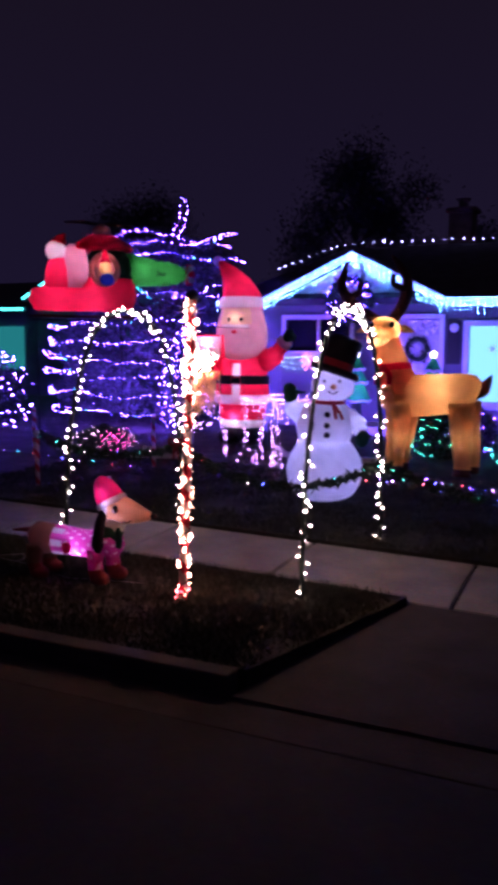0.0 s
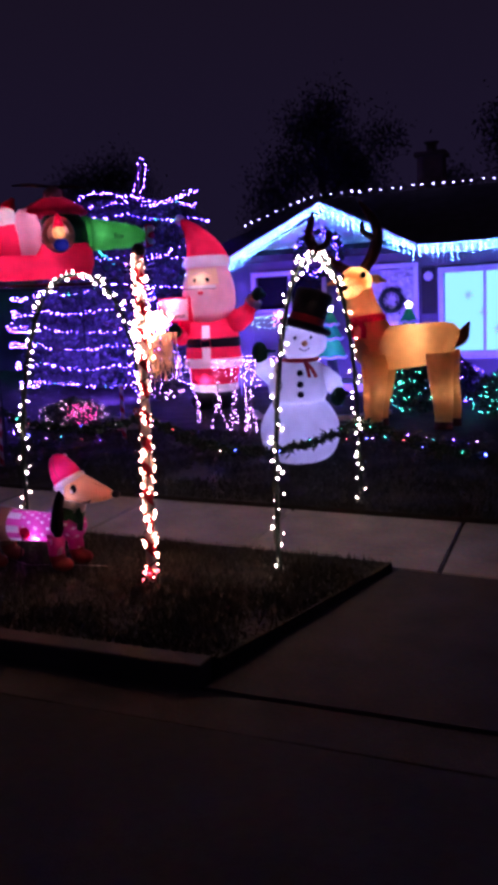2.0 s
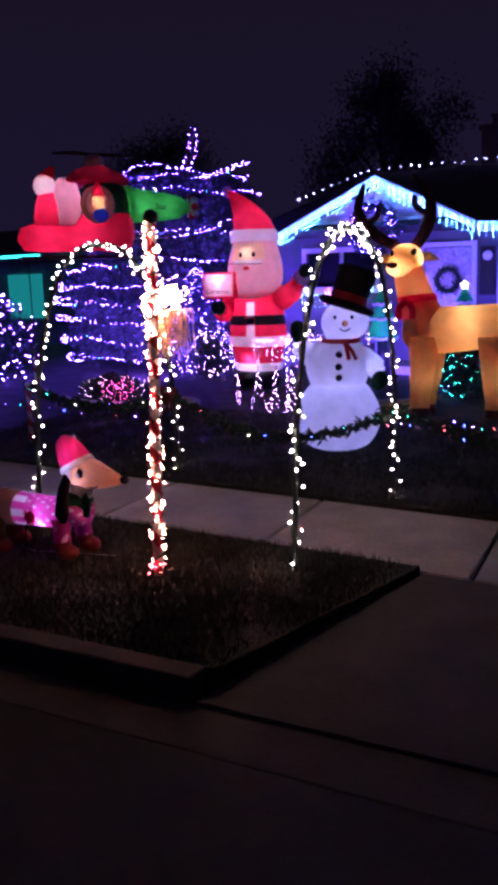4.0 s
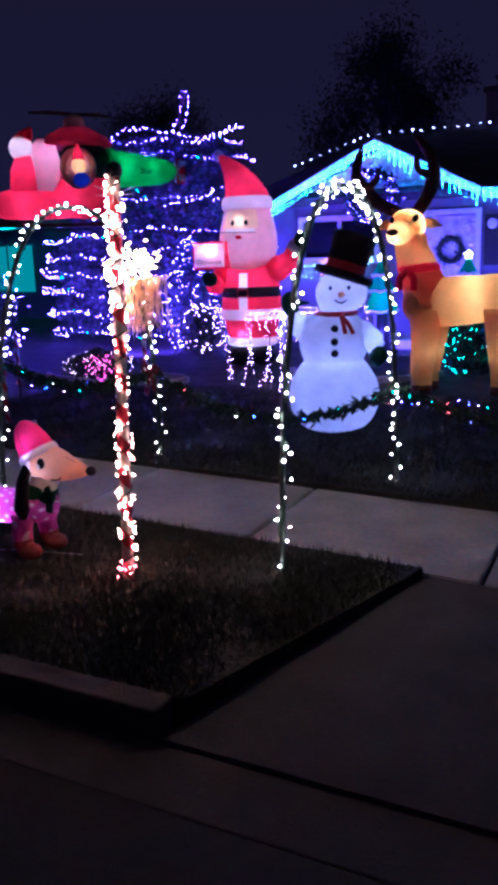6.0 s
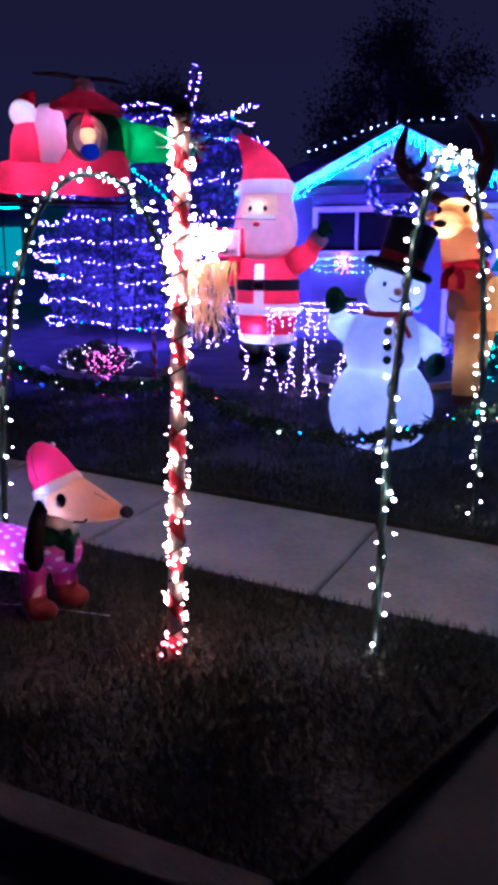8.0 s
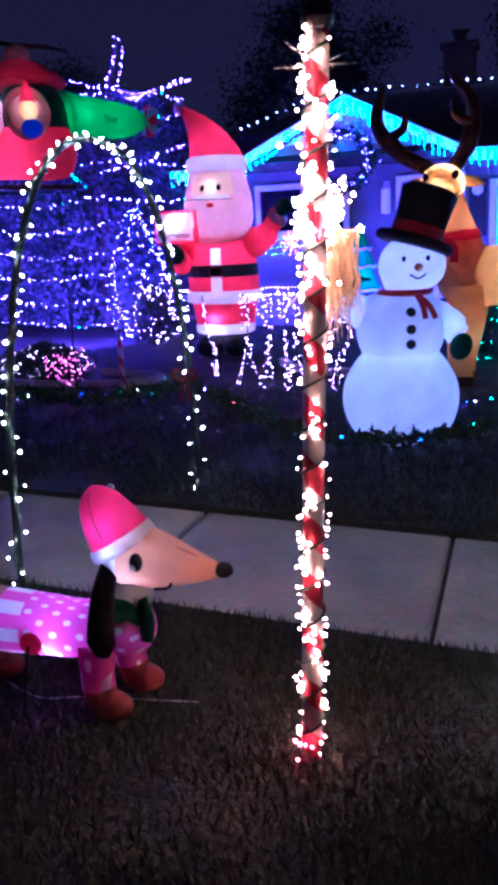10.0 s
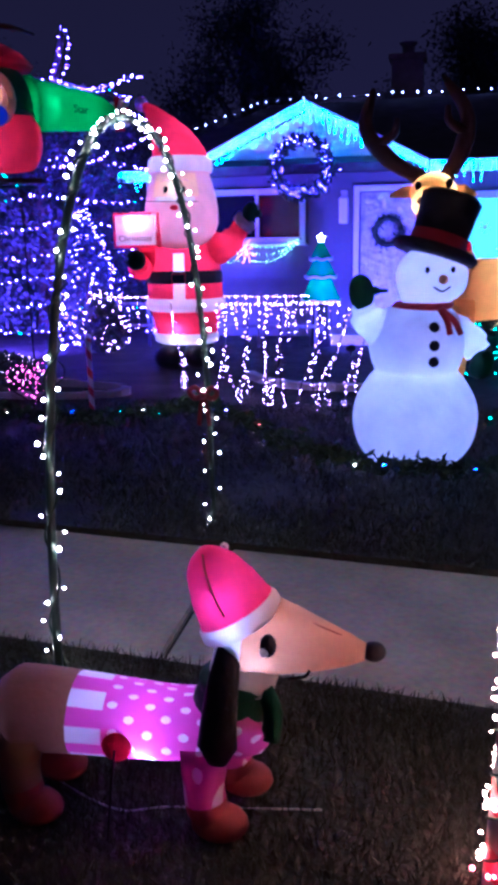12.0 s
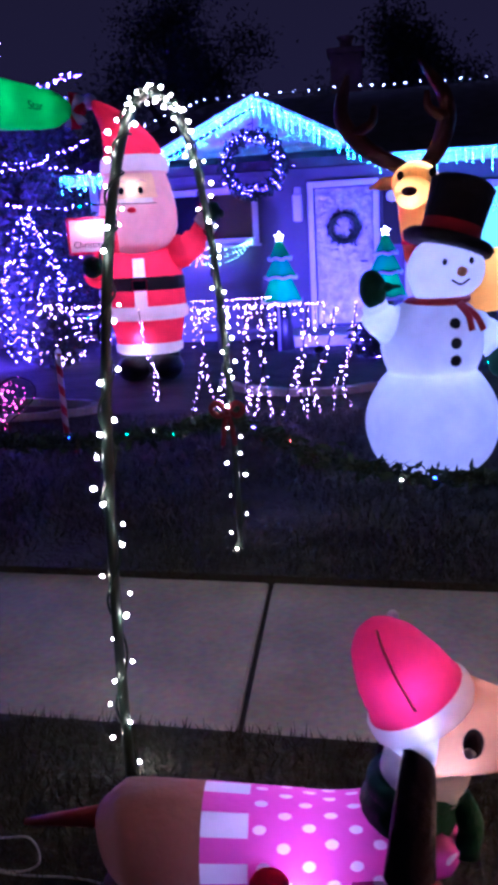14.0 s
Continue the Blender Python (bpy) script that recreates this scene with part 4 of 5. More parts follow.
sign = thing("greeting_sign", (-4.53, 7.22, 1.46), "red-edged white greeting sign lit from inside", "sign", turn=4)
bm = box(bmesh.new(), (-0.265, 0.0, 0.0), (0.265, 0.16, 0.40))
bmesh.ops.delete(bm, geom=[f for f in bm.faces if f.calc_center_median().y < 0.01], context="FACES")
part("box_body", bm, RED_F, sign, "red nylon sign body")
bm = box(bmesh.new(), (-0.235, -0.014, 0.03), (0.235, 0.03, 0.37))
bmesh.ops.delete(bm, geom=[f for f in bm.faces if f.calc_center_median().y > 0.025], context="FACES")
part("face", bm, WHITE_F, sign, "white sign face")


def lettering(text, size, material, parent, place, rot=(90, 0, 0), name="lettering"):
    cu = bpy.data.curves.new(name, "FONT")
    cu.body, cu.size, cu.align_x, cu.extrude = text, size, "CENTER", 0.002
    cu.materials.append(material)
    ob = new(name, cu)
    ob.parent = parent
    ob.matrix_local = pose(*place, *rot)
    return ob


lettering("Christmas", 0.098, BLACK, sign, (0, -0.016, 0.075))
inner(sign, (0, 0.09, 0.30), (1, 0.85, 0.72), 3.6, 0.03)

# deer
bm = bmesh.new()
tube(bm, smooth_line([(-0.52, 0, 1.02), (-0.35, 0, 1.04), (0.0, 0, 1.06), (0.33, 0, 1.08), (0.54, 0, 1.05), (0.64, 0, 1.0)], 5), np.interp(np.linspace(0, 1, 26), [0, 0.1, 0.3, 0.55, 0.8, 0.95, 1], [0.16, 0.27, 0.29, 0.27, 0.30, 0.22, 0.1]).tolist(), 0, 24)
tube(bm, smooth_line([(-0.38, 0, 1.0), (-0.52, -0.02, 1.35), (-0.60, -0.06, 1.62), (-0.64, -0.08, 1.85)], 6), np.interp(np.linspace(0, 1, 19), [0, 0.3, 0.7, 1], [0.29, 0.245, 0.20, 0.18]).tolist(), 0, 20)
tube(bm, smooth_line([(-0.50, -0.14, 0.84), (-0.56, -0.16, 1.02), (-0.60, -0.14, 1.24)], 5), [0.04, 0.09, 0.12, 0.135, 0.14, 0.14, 0.135, 0.12, 0.10, 0.07, 0.03], 1, 14)
ball(bm, (-0.66, -0.10, 1.98), (0.21, 0.20, 0.22), 1, u=28, v=20)
tube(bm, smooth_line([(-0.67, -0.13, 1.94), (-0.725, -0.28, 1.87), (-0.75, -0.37, 1.84)], 5), [0.17, 0.17, 0.165, 0.16, 0.15, 0.14, 0.135, 0.13, 0.12, 0.11, 0.08], 1, 18)
ball(bm, (-0.755, -0.44, 1.895), (0.065, 0.045, 0.045), 2, (0, 0, 10))
for s in (-1, 1):
    ball(bm, ((-0.535, -0.245, 2.07) if s > 0 else (-0.80, -0.225, 2.05)), (0.036, 0.028, 0.055), 3, (0, 18 * s, 25 if s > 0 else -30), u=12, v=10)
    tube(bm, smooth_line([(-0.66 + 0.16 * s, -0.04, 2.02), (-0.66 + 0.27 * s, -0.05, 2.0), (-0.66 + 0.40 * s, -0.05, 1.96)], 4), np.interp(np.linspace(0, 1, 9), [0, 0.5, 1], [0.05, 0.065, 0.012]).tolist(), 0, 12, flat=0.5)
    beam = ((-0.10, 2.14), (-0.40, 2.34), (-0.62, 2.66), (-0.56, 3.06)) if s < 0 else ((0.10, 2.14), (0.24, 2.42), (0.27, 2.78), (0.05, 3.16))
    ant = smooth_line([(-0.66 + dx, -0.06 + 0.02 * k, z) for k, (dx, z) in enumerate(beam)], 6)
    tube(bm, ant, np.interp(np.linspace(0, 1, len(ant)), [0, 0.45, 0.85, 1], [0.075, 0.085, 0.055, 0.02]).tolist(), 2, 14, flat=0.75)
    mid = ant[len(ant) // 2]
    t1 = smooth_line([mid, mid + Vector((0.16 if s < 0 else -0.16, -0.05, 0.10)), mid + Vector((0.19 if s < 0 else -0.18, -0.07, 0.26))], 4)
    tube(bm, t1, np.linspace(0.06, 0.025, len(t1)).tolist(), 2, 10)
for x, y, lean in ((-0.42, -0.16, -0.04), (-0.36, 0.17, -0.08), (0.46, -0.16, 0.04), (0.50, 0.17, 0.08)):
    pts = smooth_line([(x, y, 0.98), (x + lean * 0.3, y, 0.62), (x + lean, y, 0.25), (x + lean, y - 0.02, 0.0)], 5)
    tube(bm, pts, np.interp(np.linspace(0, 1, 16), [0, 0.3, 0.8, 1], [0.20, 0.165, 0.12, 0.13]).tolist(), 0, 18, mats=[0] * 13 + [2] * 3)
tube(bm, smooth_line([(0.60, 0, 1.12), (0.74, 0, 1.17), (0.84, 0, 1.34)], 5), np.interp(np.linspace(0, 1, 11), [0, 0.5, 1], [0.12, 0.10, 0.015]).tolist(), 5, 12)
turned(bm, (-0.535, -0.03, 1.42), [(0.225, -0.03), (0.25, 0.0), (0.245, 0.05), (0.215, 0.08)], 4, 28)
for s in (-1, 1):
    tube(bm, smooth_line([(-0.62, -0.25, 1.42), (-0.62 + 0.08 * s, -0.31, 1.33), (-0.62 + 0.08 * s, -0.31, 1.20)], 4), [0.04] * 9, 4, 8, flat=0.4)
for v in bm.verts:
    if v.co.x > -0.4:
        v.co.x = -0.4 + (v.co.x + 0.4) * 0.93
    if v.co.z > 1.55:
        v.co.z = 1.55 + (v.co.z - 1.55) * 0.86
deer = inflatable("inflatable_deer", (-0.44, 5.98, -0.012), 4, bm, [TAN_F, CREAM_F, BROWN_F, BLACK_F, RED_F, TAILBROWN_F], "tan inflatable reindeer with dark antlers and red scarf")
DW = (1.0, 0.79, 0.36)
inner(deer, (-0.64, -0.12, 1.90), DW, 7, 0.05)
inner(deer, (0.10, -0.05, 1.14), DW, 5, 0.05)
inner(deer, (-0.42, 0, 0.95), DW, 4, 0.05)
inner(deer, (-0.55, -0.04, 1.5), DW, 2.4, 0.05)

PLAINPINK_F = fabric("plain_pink_nylon", (0.72, 0.10, 0.42))

inner(deer, (-0.73, -0.27, 1.82), DW, 2.2, 0.03)
for x, y in ((-0.43, -0.16), (-0.40, 0.17), (0.42, -0.16), (0.46, 0.17)):
    inner(deer, (x, y, 0.5), DW, 0.5, 0.03)

# small dog on the verge, with jumper and hat
bm = bmesh.new()
body = smooth_line([(-0.37, 0, 0.265), (-0.33, 0, 0.28), (-0.25, 0, 0.288), (-0.03, 0, 0.28), (0.12, 0, 0.275), (0.26, 0, 0.30), (0.33, 0, 0.34)], 5)
rad = np.interp(np.linspace(0, 1, 31), [0, 0.06, 0.2, 0.5, 0.75, 0.9, 1], [0.04, 0.095, 0.125, 0.105, 0.095, 0.11, 0.085]).tolist()
tube(bm, body, rad, 0, 28, mats=[0] * 12 + [9] * 2 + [1] * 17)
for f in bm.faces:   # checked hem of the jumper
    if f.material_index == 9:
        p = f.calc_center_median()
        f.material_index = 6 if int((math.atan2(p.y, p.z - 0.285) + math.pi) / (2 * math.pi) * 14) % 2 else 10
tube(bm, smooth_line([(0.25, 0, 0.33), (0.29, 0, 0.42), (0.31, 0, 0.50)], 4), [0.10, 0.10, 0.098, 0.095, 0.09, 0.09, 0.09, 0.09, 0.09], 2, 20, mats=[5] * 4 + [2] * 5)
tube(bm, smooth_line([(0.22, 0, 0.55), (0.29, 0, 0.56), (0.38, 0, 0.545), (0.50, 0.0, 0.526), (0.612, -0.01, 0.520)], 5), np.interp(np.linspace(0, 1, 21), [0, 0.12, 0.35, 0.6, 0.9, 1], [0.05, 0.095, 0.115, 0.088, 0.042, 0.022]).tolist(), 2, 26, mats=[2] * 6 + [3] * 15)
ball(bm, (0.632, -0.01, 0.522), (0.032, 0.027, 0.026), 4, u=16, v=10)
ball(bm, (0.375, -0.103, 0.57), (0.021, 0.014, 0.031), 4, (0, 0, 12), u=14, v=10)
ball(bm, (0.366, -0.113, 0.557), (0.011, 0.007, 0.013), 6, u=10, v=8)
tube(bm, smooth_line([(0.42, -0.085, 0.475), (0.46, -0.075, 0.476), (0.475, -0.068, 0.49)], 4), 0.005, 4, 6)
tube(bm, smooth_line([(0.33, -0.05, 0.652), (0.47, -0.025, 0.600), (0.59, -0.015, 0.548)], 5), 0.003, 8, 5)
for s in (-1, 1):
    tube(bm, smooth_line([(0.275, 0.085 * s, 0.55), (0.262, 0.125 * s, 0.46), (0.25, 0.14 * s, 0.34), (0.245, 0.135 * s, 0.25)], 5), np.interp(np.linspace(0, 1, 16), [0, 0.3, 0.8, 1], [0.030, 0.040, 0.052, 0.024]).tolist(), 4, 14, flat=0.45)
hat = smooth_line([(0.30, 0, 0.575), (0.278, 0, 0.618), (0.245, 0, 0.675), (0.215, 0, 0.735), (0.198, 0, 0.782)], 5)
tube(bm, hat, np.interp(np.linspace(0, 1, 21), [0, 0.04, 0.22, 0.26, 0.5, 0.75, 0.92, 1], [0.104, 0.115, 0.114, 0.103, 0.092, 0.068, 0.040, 0.012]).tolist(), 5, 28, mats=[6] * 5 + [7] * 16)
ball(bm, (0.242, 0.05, 0.765), 0.012, 6, u=12, v=8)
tube(bm, smooth_line([(0.266, -0.104, 0.642), (0.240, -0.094, 0.690), (0.214, -0.066, 0.742), (0.202, -0.035, 0.775)], 5), 0.003, 8, 5)
for x, y in ((-0.31, -0.08), (-0.31, 0.08), (0.20, -0.08), (0.24, 0.08)):
    tube(bm, smooth_line([(x, y, 0.25), (x, y * 1.15, 0.14), (x + 0.015, y * 1.2, 0.05)], 4), [0.065, 0.062, 0.06, 0.055, 0.055, 0.055, 0.055, 0.05, 0.045], 0, 16, mats=([1] * 5 if x > 0 else [0] * 5) + [8] * 4)
    ball(bm, (x + 0.04, y * 1.2, 0.05), (0.078, 0.055, 0.05), 8, u=16, v=10)
tube(bm, smooth_line([(-0.34, 0, 0.34), (-0.44, 0, 0.335), (-0.56, 0, 0.325)], 4), np.linspace(0.03, 0.007, 9).tolist(), 8, 10)
ball(bm, (-0.03, -0.102, 0.255), (0.042, 0.016, 0.042), 7, u=16, v=10)
tube(bm, [(-0.03, -0.12, 0.255), (-0.035, -0.14, 0.19), (-0.045, -0.17, 0.02)], 0.004, 4, 6)
turned(bm, (0.275, 0, 0.39), [(0.092, 0.0), (0.100, 0.02), (0.098, 0.04), (0.09, 0.05)], 5, 24)
tube(bm, smooth_line([(0.355, -0.05, 0.42), (0.38, -0.06, 0.36), (0.37, -0.06, 0.28)], 4), [0.026] * 9, 5, 8, flat=0.5)
dog = inflatable("inflatable_dog", (-1.655, -0.304, -0.012), 5, bm, [REARTAN_F, PINKDOT_F, WHITE_F, SNOUT_F, BLACK_F, DKGREEN_F, WHITE_F, ROSE_F, DOGRED_F, WHITE_F, PLAINPINK_F], "small inflatable dachshund in pink dotted jumper and red hat")
inner(dog, (0.03, -0.068, 0.228), (1.0, 0.86, 0.95), 0.85, 0.015)
inner(dog, (0.32, -0.045, 0.52), (1.0, 0.86, 0.84), 0.35, 0.02)
inner(dog, (0.258, -0.05, 0.655), (1.0, 0.80, 0.92), 0.24, 0.02)
inner(dog, (0.285, -0.085, 0.60), (1.0, 0.9, 0.95), 0.10, 0.01)
inner(dog, (0.12, 0.0, 0.28), (1.0, 0.86, 0.95), 0.12, 0.03)
inner(dog, (-0.15, 0.0, 0.28), (1.0, 0.86, 0.95), 0.12, 0.03)
GREYLEAD = solid("pale_grey_cable", (0.45, 0.45, 0.46), 0.5, 0.1, 9.0, 0)
cable = thing("power_cable", (-2.4, -0.12, -0.008), "thin pale grey power cable looped on the verge grass", "cable")
lead = [(-0.5, 0.1, 0.004), (-0.25, 0.06, 0.004), (-0.04, 0.05, 0.035), (0.055, 0.03, 0.055), (0.10, -0.03, 0.035), (0.01, -0.03, 0.006), (-0.25, 0.02, 0.004), (0.02, -0.04, 0.008), (0.27, -0.05, 0.004), (0.65, -0.215, 0.004), (0.84, -0.175, 0.004), (1.24, -0.10, 0.004)]
part("lead", tube(bmesh.new(), smooth_line(lead, 8), 0.0028, 0, 6), GREYLEAD, cable, "", True)

# flying machine with two riders on a thin stand
flyer = thing("inflatable_helicopter", (-5.04, 4.64, 2.12), "red and green inflatable helicopter with two riders", "inflatable", "lit lawn inflatables", turn=50)
bm = tube(bmesh.new(), smooth_line([(-0.85, 0, 0.18), (-0.70, 0, 0.20), (-0.3, 0, 0.24), (0.1, 0, 0.30), (0.45, 0, 0.32), (0.62, 0, 0.34)], 5), np.interp(np.linspace(0, 1, 26), [0, 0.08, 0.4, 0.7, 0.9, 1], [0.03, 0.14, 0.21, 0.29, 0.28, 0.17]).tolist(), 0, 26)
part("fuselage", bm, RED_F, flyer, "red nylon body", True)
bm = tube(bmesh.new(), smooth_line([(0.28, 0.05, 0.50), (0.28, 0.05, 0.72), (0.26, 0.05, 0.95)], 4), [0.36, 0.34, 0.34, 0.33, 0.32, 0.30, 0.27, 0.23, 0.18], 0, 24)
part("cockpit", bm, DKGREEN_F, flyer, "dark green cabin", True)
bm = bmesh.new()
turned(bm, (0.18, 0, 0.88), [(0.42, 0.0), (0.44, 0.03), (0.36, 0.11), (0.24, 0.18), (0.16, 0.22)], 0, 30)
part("canopy", bm, RED_F, flyer, "dull red canopy", True)
bm = bmesh.new()
turned(bm, (0.18, 0, 1.10), [(0.13, 0.0), (0.12, 0.10), (0.05, 0.15)], 0, 24)
part("rotor_hub", bm, PINK_F, flyer, "pale rotor hub", True)
for s in (-1, 1):
    part("rotor_blade", tube(bmesh.new(), [(0.18, 0, 1.25), (0.18 + s * 0.3, s * 0.04, 1.26), (0.18 + s * 0.55, s * 0.1, 1.24)], [0.02, 0.024, 0.012], 0, 10, flat=0.35), BROWN_F, flyer, "dark red blade", True)
bm = tube(bmesh.new(), smooth_line([(0.58, 0, 0.62), (0.66, 0, 0.62), (1.2, 0, 0.60), (1.42, 0, 0.60)], 5), np.interp(np.linspace(0, 1, 16), [0, 0.2, 0.8, 1], [0.25, 0.25, 0.14, 0.08]).tolist(), 0, 26)
part("tail_boom", bm, GREEN_F, flyer, "glowing green tapered tail", True)
rotor = new("tail_rotor")
rotor.parent = flyer
for k in range(8):
    a = 2 * math.pi * k / 8
    part("rotor_petal", tube(bmesh.new(), [(1.48, 0, 0.60), (1.50, 0.15 * math.cos(a), 0.60 + 0.15 * math.sin(a))], [0.03, 0.055], 0, 8, flat=0.5), WHITE_F if k % 2 else RED_F, rotor, "", True)
bm = tube(bmesh.new(), [(-0.46, -0.02, 0.35), (-0.46, -0.02, 0.60), (-0.46, -0.02, 0.76)], [0.19, 0.16, 0.10], 0, 18)
part("front_rider_coat", bm, RED_F, flyer, "", True)
part("seat_back", tube(bmesh.new(), [(-0.22, -0.03, 0.35), (-0.21, -0.03, 0.72), (-0.22, -0.03, 0.88), (-0.23, -0.03, 0.96)], [0.19, 0.18, 0.15, 0.07], 0, 18), BEARD_F, flyer, "pale pink rounded seat back", True)
bm = bmesh.new()
ball(bm, (-0.48, -0.03, 0.85), (0.14, 0.13, 0.15))
part("front_rider_head", bm, WHITE_F, flyer, "glowing pale head", True)
bm = bmesh.new()
turned(bm, (-0.46, 0, 0.94), [(0.115, 0), (0.105, 0.05), (0.065, 0.11), (0.025, 0.14)], 0, 20, bend=lambda z: (0.5 * z, 0))
ball(bm, (-0.36, 0, 1.07), 0.032)
part("front_rider_hat", bm, RED_F, flyer, "", True)
ring = [(0.12 + 0.185 * math.cos(a), -0.33, 0.60 + 0.20 * math.sin(a)) for a in np.linspace(0, 2 * math.pi, 33)]
# added ball with its own lamp, so the porthole looks lit
bm = bmesh.new()
ball(bm, (0.12, -0.27, 0.60), (0.18, 0.085, 0.19))
part("porthole_pad", bm, PINK_F, flyer, "glowing orange-pink filler added behind the porthole ring", True)
part("porthole_ring", tube(bmesh.new(), ring, 0.036, 0, 10), PINK_F, flyer, "pink padded porthole", True)
bm = bmesh.new()
ball(bm, (0.12, -0.38, 0.62), (0.085, 0.07, 0.095))
part("rear_rider_head", bm, CREAM_F, flyer, "glowing pale head", True)
part("rear_rider_hat", tube(bmesh.new(), [(0.12, -0.375, 0.69), (0.12, -0.37, 0.77), (0.12, -0.36, 0.89)], [0.075, 0.052, 0.01], 0, 16), RED_F, flyer, "", True)
bm = bmesh.new()
ball(bm, (0.14, -0.38, 0.46), (0.10, 0.08, 0.085))
part("rear_rider_body", bm, BLUE_F, flyer, "dark blue rounded body", True)
part("base_skid", box(bmesh.new(), (-0.85, -0.16, -0.06), (0.6, 0.16, -0.02), 0, 0.015), BROWN_F, flyer, "dark flat base")
bpy.context.view_layer.update()
inner(flyer, (-0.49, -0.05, 0.85), (1.0, 0.78, 0.50), 0.7)
inner(flyer, (0.12, -0.385, 0.62), (1.0, 0.78, 0.5), 0.35, 0.02)
inner(flyer, (0.0, 0, 0.26), WM, 4)
inner(flyer, (-0.5, 0, 0.22), WM, 2.5)
inner(flyer, (-0.46, -0.03, 0.6), WM, 1.5)
inner(flyer, (0.18, 0.0, 0.95), WM, 1.2)
inner(flyer, (0.74, -0.10, 0.62), (1.0, 1, 0.6), 0.8)
inner(flyer, (1.08, -0.05, 0.60), (1.0, 1, 0.6), 0.6)
inner(flyer, (0.14, -0.38, 0.46), WM, 0.1)
# lamp of the added porthole ball
inner(flyer, (0.12, -0.27, 0.78), WM, 0.8, 0.02)
inner(flyer, (-0.17, 0.0, 0.72), WM, 1.6, 0.03)
inner(flyer, (0.12, -0.37, 0.73), WM, 0.2, 0.02)
tail = thing("tail_lettering", (-5.04, 4.64, 2.12), "dark printed word on the helicopter's green tail", "lettering", turn=50)
lettering("Star", 0.10, DKGREEN_F, tail, (0.98, -0.245, 0.55), (90, 0, 12))
stand = thing("display_stand", (-5.04, 4.64, -0.02), "thin black metal stand under the helicopter", "stand", turn=50)
for x in (-0.75, 0.45):
    part("post", tube(bmesh.new(), [(x, 0, 0), (x, 0, 2.06)], 0.008, 0, 10), BLACK, stand, "", True)
part("crossbar", tube(bmesh.new(), [(-0.85, 0, 2.05), (0.6, 0, 2.05)], 0.010, 0, 10), BLACK, stand, "", True)


# small lit trees beside the door
def lit_tree(x, y, z, h):
    e = thing("lit_tree", (x, y, z), "small teal inflatable Christmas tree with white trim", "inflatable tree", "lit trees beside the door")
    bm = bmesh.new()
    s = h / 1.1
    turned(bm, (0, 0, 0.0), [(0.27 * s, 0.14 * s), (0.29 * s, 0.18 * s), (0.15 * s, 0.50 * s), (0.23 * s, 0.52 * s), (0.11 * s, 0.76 * s), (0.165 * s, 0.78 * s), (0.04 * s, 1.02 * s)], 0, 24)
    part("body", bm, TEAL_F, e, "", True)
    for r, zz in ((0.285, 0.17), (0.228, 0.52), (0.16, 0.785)):
        ring = [(r * s * math.cos(a), r * s * math.sin(a), zz * s + 0.012 * math.sin(6 * a)) for a in np.linspace(0, 2 * math.pi, 33)]
        part("trim", tube(bmesh.new(), ring, 0.024 * s, 0, 8), WHITE_F, e, "fluffy white trim", True)
    bm = bmesh.new()
    vs = []
    for yy in (-0.02, 0.02):
        vs.append([bm.verts.new(((0.075 if k % 2 == 0 else 0.034) * math.sin(math.pi * k / 5), yy, 1.09 * s + (0.075 if k % 2 == 0 else 0.034) * math.cos(math.pi * k / 5))) for k in range(10)])
    bm.faces.new(vs[0][::-1]), bm.faces.new(vs[1])
    for k in range(10):
        bm.faces.new((vs[0][k], vs[0][(k + 1) % 10], vs[1][(k + 1) % 10], vs[1][k]))
    part("star", bm, STAR_L, e, "glowing white star")
    part("pot", tube(bmesh.new(), [(0, 0, -z - 0.02), (0, 0, -z * 0.3), (0, 0, 0.16 * s)], [0.16, 0.13, 0.10], 0, 16), BLACK, e, "dark round pedestal", True)
    inner(e, (0, -0.05, 0.40 * s), (0.75, 1.0, 0.7), 0.8)
    inner(e, (0, -0.05, 0.62 * s), (0.8, 1.0, 0.9), 0.22)
    inner(e, (0, -0.02, 0.24 * s), (0.8, 1.0, 0.9), 0.22)


lit_tree(-2.77, 9.95, 0.49, 1.06)
lit_tree(-1.32, 9.95, 0.49, 1.06)

# ---------------------------------------------------------------- large tree wrapped in violet lights
TX, TY = -7.85, 11.43
tree = thing("wrapped_tree", (TX, TY, -0.02), "large dark rounded tree wrapped in rows of violet lights", "tree")
part("trunk", tube(bmesh.new(), smooth_line([(0, 0, 0), (0.05, 0, 1.2), (0.2, -0.3, 2.8), (0.92, -0.75, 4.7)], 6), np.linspace(0.24, 0.04, 19).tolist(), 0, 14), BARK, tree, "", True)
rng = np.random.default_rng(21)
for k in range(16):
    a, z = 2.4 * k, 0.7 + 0.2 * k
    rr = 2.0 * (1 - (z / 5.2) ** 2) + 0.2
    part("limb", tube(bmesh.new(), smooth_line([(0.05, 0, z * 0.8), (rr * 0.5 * math.cos(a), rr * 0.5 * math.sin(a), z + 0.1), (rr * math.cos(a), rr * math.sin(a), z + 0.25)], 4), np.linspace(0.07, 0.012, 9).tolist(), 0, 8), BARK, tree, "", True)


def crown_r(z):
    return float(np.interp(z, [0.1, 0.8, 1.8, 2.8, 3.4, 3.9, 4.1], [2.4, 2.65, 2.6, 2.3, 2.0, 1.6, 0.4]))


